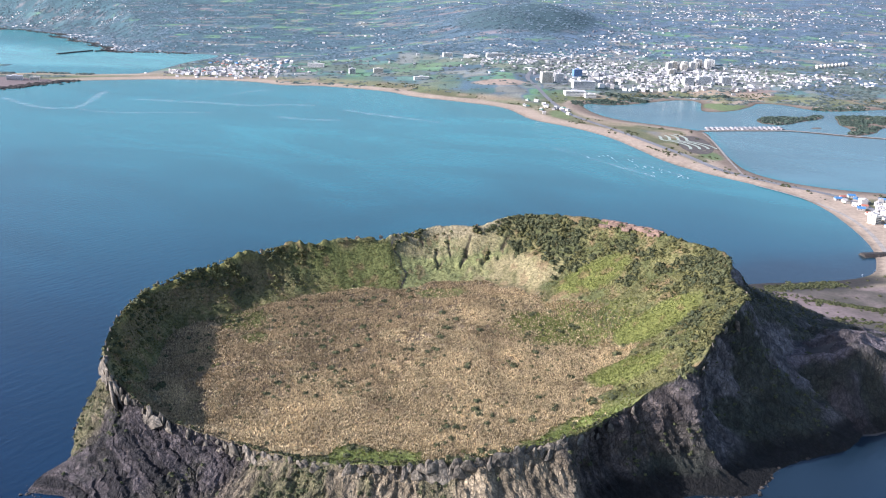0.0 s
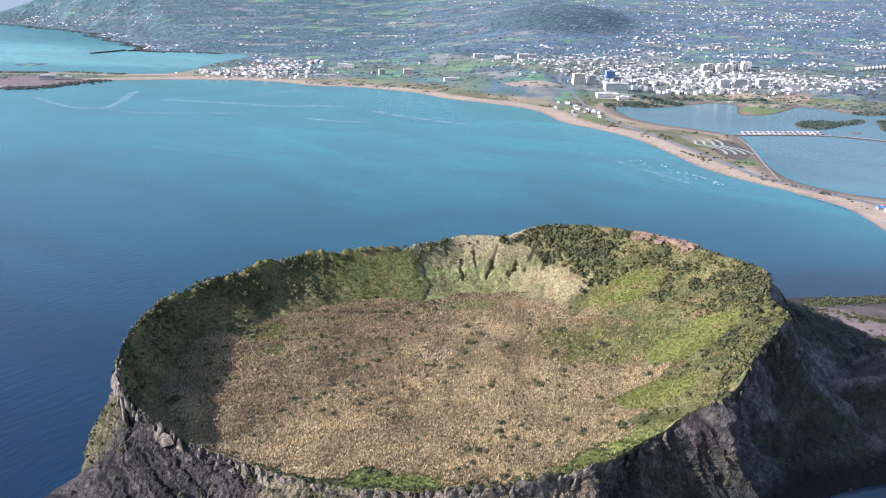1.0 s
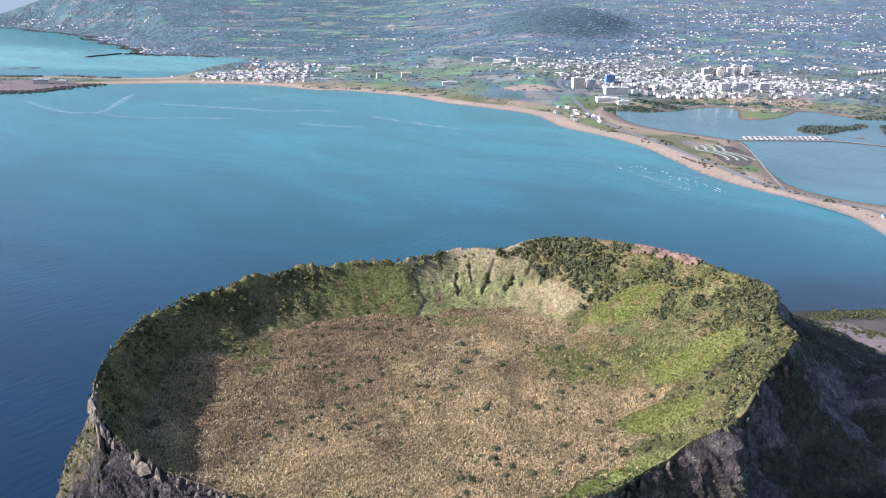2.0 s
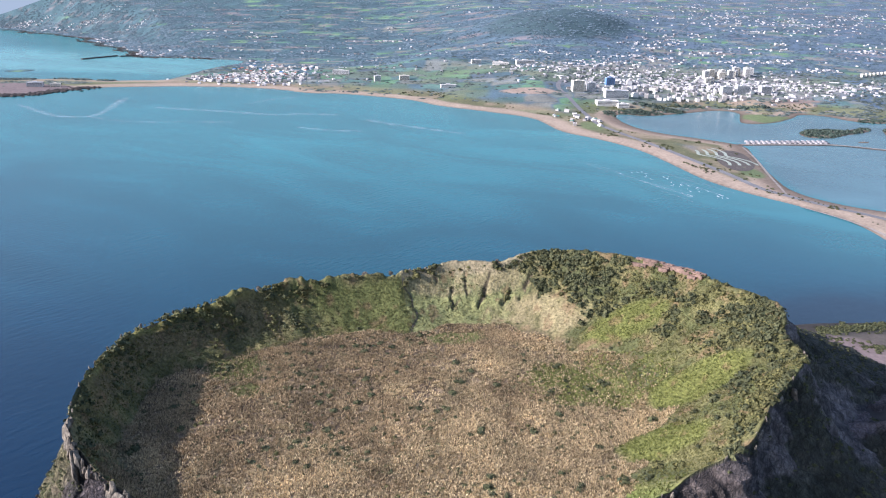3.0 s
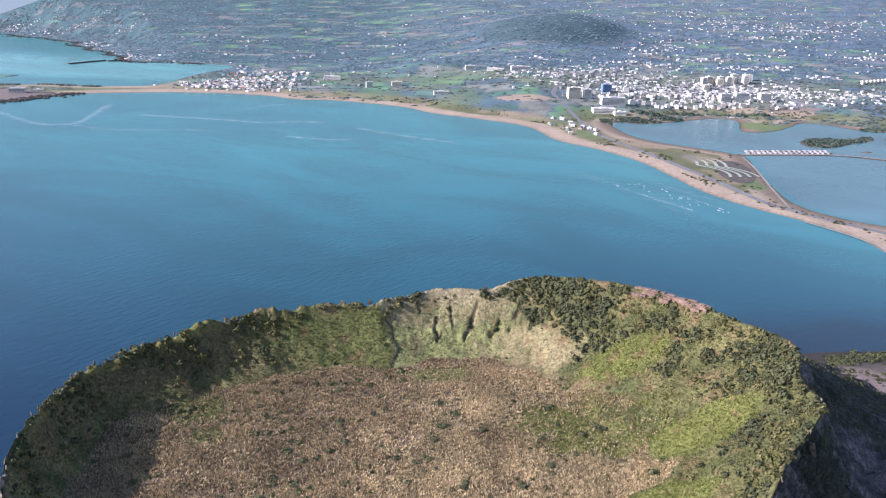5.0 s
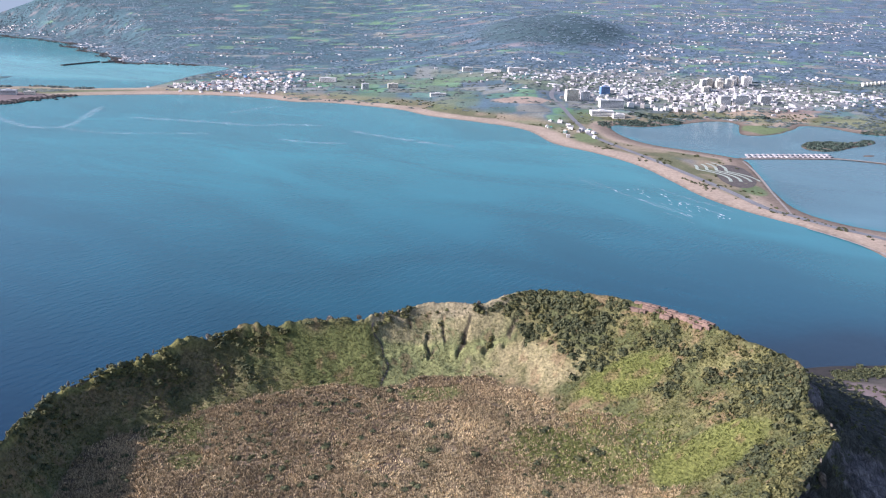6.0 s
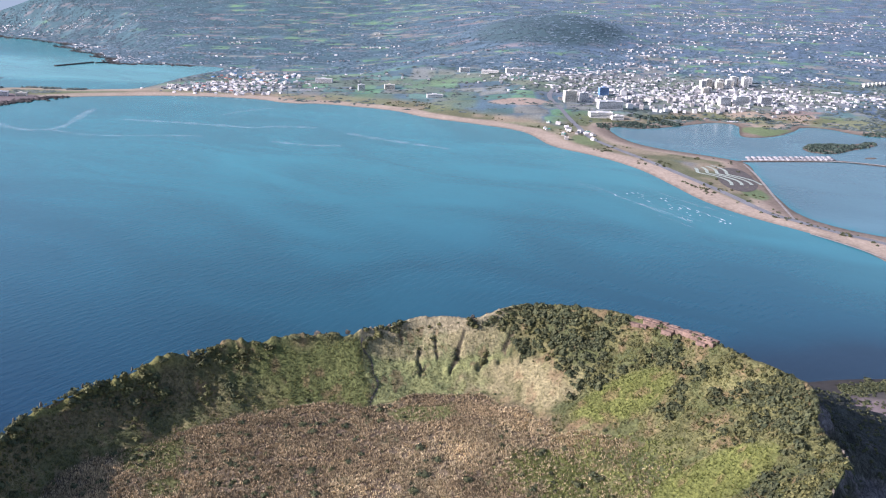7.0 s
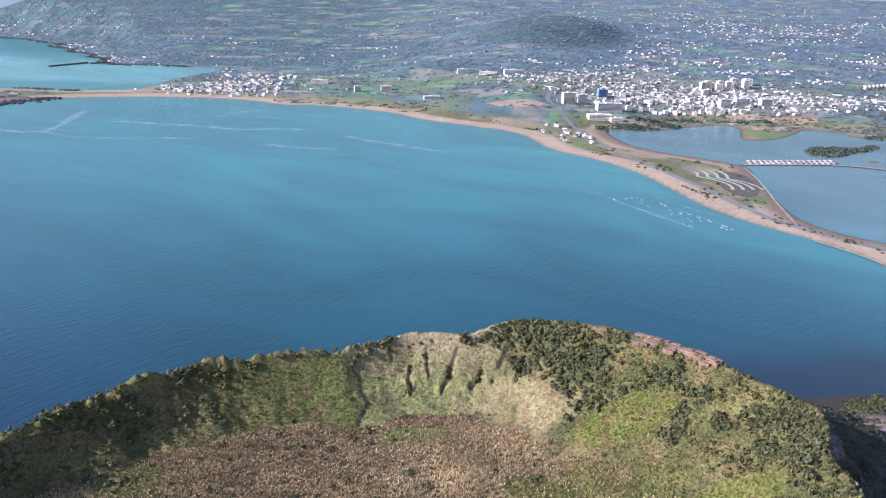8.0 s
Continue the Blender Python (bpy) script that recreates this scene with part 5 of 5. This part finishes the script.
building(850, 2215, 8, 34, 22, 26, GREY_WALL, "grey glass-fronted block at the town edge")
building(905, 2225, 8, 44, 22, 26, GREY_WALL, "wide grey block at the town edge")
building(985, 2240, 8, 36, 24, 24, GREY_WALL, "grey office block at the town edge")
building(210, 2590, 10, 70, 20, 13, WHITE_WALL, "long white school building among trees", "school")
building(28, 2640, 10, 36, 18, 14, WHITE_WALL, "small white school wing among trees", "school")
building(120, 2600, -8, 60, 16, 9, WHITE_WALL, "low white market hall with flat roof", "hall")
for i in range(17):
    building(825 + 13.5 * i + rng.uniform(-8, 8), 2420 + 11 * i + rng.uniform(-45, 45), rng.uniform(-10, 25), rng.uniform(16, 26), 14, rng.uniform(16, 30), WHITE_WALL if i % 3 else CREAM_WALL, "white apartment block in the dense town centre", "apartment_block")
for i in range(9):
    building(1450 + 20 * i, 2590 + 13 * i, 62, 30, 9, 9, CREAM_WALL, "low pinkish row house at the edge of woods", "row_house")
building(-221, 2352, 10, 34, 20, 14, CREAM_WALL, "lone cream guest house in open fields", "guest_house")
building(-312, 2330, 14, 22, 18, 18, GREY_WALL, "lone grey guest house in open fields", "guest_house")
building(-460, 2480, -5, 60, 14, 14, GREY_WALL, "unfinished grey housing block in open fields", "housing_block")
building(-64, 2190, 10, 50, 18, 9, WHITE_WALL, "low white beach pension near dunes", "guest_house")
building(-1330, 1968, 18, 46, 22, 12, GREY_WALL, "glassy museum hall on the rocky headland", "museum")
building(-1275, 1985, 18, 30, 16, 9, CREAM_WALL, "sandy-coloured hall on the rocky headland", "hall")
building(765, 640, 20, 30, 22, 22, WHITE_WALL, "tall white block of the shore town", "hotel")
building(700, 590, 30, 16, 14, 12, CREAM_WALL, "cream corner block of the shore town", "guest_house")

settle(120, -760, 2330, 215, 105, 0.18, (0, 1, 2, 8, 1, 1, 0), "small white village house by the beach", "village houses", 13)
settle(70, -720, 2560, 165, 190, 0.2, (0, 1, 2, 3, 1), "small white village house behind the beach", "village houses", 15)
settle(72, 765, 600, 75, 170, 0.15, (0, 1, 4, 5, 6, 4, 2, 3, 8), "pale low house of the shore town", "shore town houses", 14, 52, True)
settle(70, 640, 2190, 330, 110, 0.1, (1, 4, 1, 4, 7, 8, 1), "pale concrete house of the inland town", "town houses", 16)
settle(16, 300, 1720, 60, 140, 0.2, (0, 1, 3, 5, 8), "low beach house beside the coast road", "beach houses", 15, 30)


# the many further houses, too small to tell apart
def house_cloud(name, pts, label):
    bm = bmesh.new()
    box(bm, -0.5, 0.5, -0.5, 0.5, -0.3, 1.0)
    bm.verts.index_update()
    v = np.array([q.co[:] for q in bm.verts])
    f = np.array([[w.index for w in g.verts] for g in bm.faces])
    bm.free()
    x, y = pts[:, 0], pts[:, 1]
    z = ground_height(x, y)
    k, kk = len(pts), plain(x, y)[2]
    s = np.stack([rng.uniform(6, 15, k), rng.uniform(5, 9, k), rng.uniform(2.6, 6, k)], -1) / kk[:, None] ** 0.8
    long = rng.uniform(size=k) < 0.10
    s[long, 0] *= 2.6
    s[long, 2] *= 0.5
    vv, ff = scattered(v, f, np.stack([x, y, z], -1), s, rng.uniform(-0.4, 0.4, k) + np.where(long, 0, rng.integers(0, 2, k) * 1.57))
    tagged(new(name, mesh_from(name, vv, ff, (FAR_WALL,))), label, "houses", kind="stuff")


def gauss(k, cx, cy, sx, sy):
    return np.stack([rng.normal(cx, sx, k), rng.normal(cy, sy, k)], -1)


clumps = np.vstack([gauss(int(rng.integers(2, 7)), rng.uniform(-2000, 400), rng.uniform(2500, 4250), 34, 14) for _ in range(60)] + [gauss(int(rng.integers(4, 12)), rng.uniform(500, 2500), rng.uniform(2550, 4250), 60, 16) for _ in range(105)])
pts = np.vstack([gauss(580, 770, 2360, 190, 100), gauss(60, 640, 2190, 200, 60), gauss(120, -740, 2270, 105, 50), gauss(60, -650, 2420, 80, 70), gauss(230, 1050, 2330, 170, 90), gauss(150, 380, 2480, 130, 110), gauss(110, 640, 2760, 130, 120), gauss(90, 860, 3150, 130, 160), gauss(260, 1600, 3620, 330, 130),
                 gauss(120, 1250, 3850, 160, 180), gauss(60, -2460, 4250, 90, 18), gauss(80, -2090, 4085, 130, 22), gauss(50, -1720, 3890, 90, 18), gauss(26, -1840, 3660, 30, 16), gauss(20, -1730, 3570, 30, 12), gauss(34, -1000, 3465, 55, 14), gauss(16, -680, 3200, 40, 10), gauss(30, -370, 3405, 50, 10), gauss(24, 1704, 3113, 50, 12), gauss(120, 1350, 2350, 150, 60), clumps, np.array(rounded(COAST_FAR[:18], 3, closed=False))[rng.integers(0, 60, 170)] + rng.normal(0, 75, (170, 2)), np.stack([rng.uniform(-2400, 2600, 260), rng.uniform(2350, 4350, 260)], -1)])
pts = pts[(shore(pts[:, 0], pts[:, 1]) > 16) & (np.hypot((pts[:, 0] - 340) / 420, (pts[:, 1] - 3380) / 330) > 0.95)]
house_cloud("far_houses", pts, "scattered white houses and greenhouses of the far country")


# ---- roads, garden, causeway ----
def ribbon(name, line, width, lift, material, on_water=False, rounds=3, wobble=0.0):
    """A strip laid along a line, draped on the ground."""
    p = rounded(line, rounds, closed=False)
    seg = np.gradient(p, axis=0)
    n = np.stack([-seg[:, 1], seg[:, 0]], -1)
    n /= np.linalg.norm(n, axis=1)[:, None]
    w = width / 2 * (1 + wobble * rng.uniform(-1, 1, (len(p), 1)))
    w = w * np.minimum(1, 0.25 + np.minimum(np.arange(len(p)), np.arange(len(p))[::-1]) / 4)[:, None] if on_water else w
    left, mid, right = p + n * w, p, p - n * w
    xy = np.stack([left, mid, right], 1).reshape(-1, 2)
    z = np.full(len(xy), lift) if on_water else np.maximum(ground_height(xy[:, 0], xy[:, 1]), 0.6) + lift
    return new(name, mesh_from(name, np.c_[xy, z], grid_faces(len(p), 3), (material,), True))


COAST_ROAD = [(367, 2384), (328, 2328), (286, 2175), (314, 2029), (342, 1823), (345, 1668), (384, 1533), (449, 1368), (493, 1223), (539, 1077), (564, 959), (599, 913), (640, 852), (700, 790), (735, 730), (742, 600), (700, 440)]
tagged(ribbon("road", COAST_ROAD, 15, 0.5, ASPHALT), "grey asphalt coast road along the sand bar", "road", kind="structure")
tagged(ribbon("road", [(335, 2040), (420, 2120), (560, 2180), (800, 2160), (1100, 2180)], 11, 0.6, ASPHALT), "grey asphalt town road", "road", kind="structure")
tagged(ribbon("road", [(400, 2200), (520, 2500), (627, 2796), (803, 3133), (993, 3453), (1192, 3849), (1207, 4054), (1180, 4300)], 5, 1.2, ASPHALT), "pale straight road leading inland", "road", kind="structure")
tagged(ribbon("lagoon_path", [(600, 925), (612, 1000), (622, 1080), (640, 1194), (655, 1300), (662, 1400)], 5, 0.5, PATH_EARTH), "pale footpath along the lagoon bank", "path", kind="structure")
tagged(ribbon("promenade", [(596, 838), (622, 800), (648, 752), (662, 715)], 4, 0.7, PATH_EARTH), "pale sandy promenade behind the beach", "promenade", kind="structure")
tagged(ribbon("shore_road", [(662, 715), (676, 640), (672, 560), (655, 480), (640, 430)], 7, 0.6, PATH_EARTH), "pale shore road of the small town", "road", kind="structure")
tagged(ribbon("causeway_road", [(668, 1432), (760, 1452), (918, 1478), (1050, 1415), (1300, 1350), (1700, 1260)], 10, 0.9, PATH_EARTH), "pale causeway road across the lagoon", "road", kind="structure")
for i in range(32):
    t = (i // 2) / 15
    x, y = 694 + 205 * t + 3 * (i % 2), 1438 + 42 * t + (12, 36)[i % 2]
    bm = bmesh.new()
    box(bm, -4.4, 4.4, -7, 7, -2, 1.2)
    ob = part("wall", bm, SHED)
    ob.name = "storage_shed"
    ob.matrix_world = pose(x, y, 1.2, 0, 0, 12)
    bm = bmesh.new()
    v = [bm.verts.new(c) for c in ((-4.7, -7.3, 1.2), (4.7, -7.3, 1.2), (4.7, 7.3, 1.2), (-4.7, 7.3, 1.2), (0, -7.3, 2.2), (0, 7.3, 2.2))]
    for f in ((0, 4, 5, 3), (1, 2, 5, 4), (0, 1, 4), (2, 3, 5), (3, 2, 1, 0)):
        bm.faces.new([v[j] for j in f])
    part("roof", bm, SHED, ob)
    tagged(ob, "low white shed in a row on the causeway", "shed", "causeway sheds")

bm = bmesh.new()
outline = rounded([(545, 1180), (565, 1290), (595, 1345), (640, 1330), (632, 1200), (598, 1120), (560, 1110)], 3)
bed = [bm.verts.new((px, py, float(gz) + 0.35)) for (px, py), gz in zip(outline, ground_height(outline[:, 0], outline[:, 1]))]
bm.faces.new(bed)
tagged(part("garden_bed", bm, SOIL), "dark planted garden bed behind the beach", "garden", kind="structure")
for i in range(4):
    # winding bands, one inside the other
    line = [(570 + 56 * t_ - 17 * i + 11 * math.sin(9 * t_ + 0.5 * i), 1352 - 165 * t_ - 7 * i + 9 * math.cos(9 * t_ + 0.5 * i)) for t_ in (0.04 + 0.92 * q / 16 for q in range(17))]
    ob = ribbon("planting_row", line, 7, 0.8, LAWN)
    tagged(ob, "winding pale green planting row in the garden", "planting", "garden rows")


# ---- breakwaters ----
def breakwater(a, b, label):
    bm = bmesh.new()
    length = math.hypot(b[0] - a[0], b[1] - a[1])
    n = 14
    rows = []
    for i in range(n + 1):
        x = length * i / n
        w = 11 + rng.uniform(-1.5, 1.5)
        rows.append([bm.verts.new(c) for c in ((x, -w, -3), (x, -4, 4.2 + rng.uniform(-0.4, 0.4)), (x, 4, 4.2 + rng.uniform(-0.4, 0.4)), (x, w, -3))])
    for r, s in zip(rows[:-1], rows[1:]):
        for j in range(3):
            bm.faces.new((r[j], s[j], s[j + 1], r[j + 1]))
    bm.faces.new(rows[0])
    bm.faces.new(rows[-1][::-1])
    ob = part("breakwater", bm, SAND_ROCK)
    ob.matrix_world = pose(a[0], a[1], 0, 0, 0, math.degrees(math.atan2(b[1] - a[1], b[0] - a[0])))
    tagged(ob, label, "breakwater", "harbour walls")


breakwater((-1549, 2793), (-1476, 2968), "dark stone harbour breakwater standing in the bay")
breakwater((-1457, 2950), (-1331, 3076), "dark stone harbour wall joined to the shore")
breakwater((600, 420), (645, 428), "short dark stone jetty at the beach")

# ---- shore rocks and foam ----
k = 900
pick = rng.integers(0, TURNS, k)
aa = ang[pick] + rng.uniform(-0.003, 0.003, k)
rb = RO[-14, pick] + np.abs(rng.normal(0, 2.0, k)) - 3
p = np.stack([CX + rb * np.cos(aa), CY + rb * np.sin(aa), rng.uniform(-1.2, 0.2, k)], -1)
h = rng.uniform(0.4, 1.5, k) * np.exp(-np.maximum(rb - RO[-6, pick], 0) / 25)
joined("shore_boulders", [(BALL_V, BALL_F)], p, np.stack([h * 1.4, h * 1.2, h], -1), rng.uniform(0, 6.3, k), SAND_ROCK, "dark wet boulders at the foot of the cliffs", "rocks", jitter=0.3)
spit = np.array([(-1360, 1775), (-1300, 1800), (-1255, 1850), (-1230, 1930), (-1170, 2020)], float)
k = 500
t = rng.uniform(0, len(spit) - 1.001, k)
i0 = t.astype(int)
c = spit[i0] * (1 - (t - i0))[:, None] + spit[i0 + 1] * (t - i0)[:, None] + rng.normal(0, 14, (k, 2))
h = rng.uniform(1.5, 4, k)
joined("headland_rocks", [(BALL_V, BALL_F)], np.c_[c, np.full(k, 0.2)], np.stack([h * 2.4, h * 1.6, h], -1), rng.uniform(0, 6.3, k), SAND_ROCK, "dark reef rocks round the headland", "rocks", jitter=0.3)


def along_line(line, t):
    i = t.astype(int)
    return line[i] * (1 - (t - i))[:, None] + line[i + 1] * (t - i)[:, None]


# dark reef fringe of the far coast
reef = np.array(rounded(COAST_FAR[:18], 2, closed=False), float)
k = 700
c = along_line(reef, rng.uniform(0, len(reef) - 1.001, k)) + rng.normal(0, 16, (k, 2))
h = rng.uniform(1.0, 3.0, k)
joined("coast_reef", [(BALL_V, BALL_F)], np.c_[c, np.full(k, 0.2)], np.stack([h * 4.5, h * 2.6, h], -1), rng.uniform(0, 6.3, k), SAND_ROCK, "dark reef rocks fringing the far coast", "rocks", jitter=0.3)


def foam_patches(spots):
    bm = bmesh.new()
    for x, y, w, l, turn in spots:
        n = 12
        c, s = math.cos(turn), math.sin(turn)
        ring = []
        for i in range(n):
            a = 2 * math.pi * i / n
            r = rng.uniform(0.55, 1.1)
            u, v = math.cos(a) * l * r, math.sin(a) * w * r
            ring.append(bm.verts.new((x + u * c - v * s, y + u * s + v * c, 0.12)))
        bm.faces.new(ring)
    return bm


spots = []
for _ in range(34):
    t, side = rng.uniform(), rng.normal(0, 20)
    spots.append((352 + 125 * t + 0.87 * side, 1085 - 215 * t + 0.5 * side, 0.4 + 1.1 * rng.uniform() ** 2, rng.uniform(1.5, 7) * (1.6 if rng.uniform() < 0.2 else 1), radians(-62) + rng.uniform(-0.35, 0.35)))
for x, y in ((-286, -157), (590, 352), (560, 335)):
    for _ in range(3):
        spots.append((x + rng.uniform(-8, 8), y + rng.uniform(-8, 8), rng.uniform(0.3, 0.8), rng.uniform(0.8, 1.8), rng.uniform(0, 3)))
tagged(part("foam", foam_patches(spots), FOAM), "white breaking wave crests off the beach", "foam", kind="stuff")
for line, width in (([(-1215, 1637), (-1110, 1542), (-1026, 1471), (-953, 1486), (-947, 1546), (-972, 1690), (-992, 1829)], 20), ([(-963, 1493), (-862, 1439), (-779, 1446), (-700, 1470), (-587, 1483)], 13),
                    ([(-855, 1671), (-709, 1658), (-595, 1640), (-511, 1615), (-442, 1661), (-347, 1659)], 22), ([(-630, 1789), (-587, 1898), (-513, 1968)], 14), ([(-260, 1600), (-190, 1540), (-110, 1500), (0, 1440)], 20),
                    ([(-420, 1450), (-330, 1420), (-250, 1430)], 14)):
    tagged(ribbon("foam_streak", line, width, 0.06, SLICK, True, 3, 0.5), "pale drifting streak of froth on the bay", "foam", "froth streaks")


for i in range(12):
    # long low swells running along the beach
    bx, by = 395 + rng.uniform(-75, 75), 1010 + rng.uniform(-130, 130)
    bx, by = bx + 0.5 * (1010 - by), by
    half = rng.uniform(25, 75)
    bow = rng.uniform(-8, 8)
    line = [(bx - 0.5 * half * s_ + bow * (1 - s_ * s_), by + 0.87 * half * s_ + 0.5 * bow * (1 - s_ * s_)) for s_ in (-1, -0.5, 0, 0.5, 1)]
    tagged(ribbon("swell_line", line, rng.uniform(2.0, 4.5), 0.08 + 0.004 * i, SLICK, True, 2, 0.5), "thin pale swell line running along the beach", "foam", "swell lines")


# ---- lookout terraces on the high rim ----
def arc_slab(a0, a1, r0, r1, z0, z1, steps=10):
    """A curved slab between two angles (degrees) and two distances inward of the rim."""
    bm = bmesh.new()
    rows = []
    for i in range(steps + 1):
        a = radians(a0 + (a1 - a0) * i / steps)
        rr_, hh = float(rim_radius(np.array(a))), float(rim_height(np.array(a)))
        q = []
        for r, z in ((r0, z0), (r1, z0), (r1, z1), (r0, z1)):
            q.append(bm.verts.new((CX + (rr_ - r) * math.cos(a), CY + (rr_ - r) * math.sin(a), hh + z)))
        rows.append(q)
    for p, s in zip(rows[:-1], rows[1:]):
        for j in range(4):
            bm.faces.new((p[j], s[j], s[(j + 1) % 4], p[(j + 1) % 4]))
    bm.faces.new(rows[0][::-1])
    bm.faces.new(rows[-1])
    return bm


deck = tagged(part("viewing_terrace", arc_slab(25.0, 39.5, -1.2, 4.0, -5.0, -0.8), DECK), "reddish rough stone viewing terrace on the crater rim", "terrace")
at = 24.5
while at < 40.5:
    # broken ledges and blocks of red stone, stepped down the slope
    step = rng.uniform(0.9, 2.3)
    for tier in range(3):
        if rng.uniform() < (0.95, 0.8, 0.5)[tier]:
            inner = 3.2 * tier + rng.uniform(-0.8, 0.8)
            part("slab", arc_slab(at, at + step * rng.uniform(0.6, 1.0), inner - rng.uniform(1.0, 2.2), inner + rng.uniform(0.8, 2.2), -6.0 - 2 * tier, rng.uniform(-0.4, 0.45) - 1.9 * tier, 4), DECK, deck)
    at += step

# distance beyond the land: an added card whose own glow stands in for haze
bm = bmesh.new()
v = [bm.verts.new(c) for c in ((-6000, 4398, -20), (6000, 4398, -20), (6000, 4398, 900), (-6000, 4398, 900))]
bm.faces.new(v)
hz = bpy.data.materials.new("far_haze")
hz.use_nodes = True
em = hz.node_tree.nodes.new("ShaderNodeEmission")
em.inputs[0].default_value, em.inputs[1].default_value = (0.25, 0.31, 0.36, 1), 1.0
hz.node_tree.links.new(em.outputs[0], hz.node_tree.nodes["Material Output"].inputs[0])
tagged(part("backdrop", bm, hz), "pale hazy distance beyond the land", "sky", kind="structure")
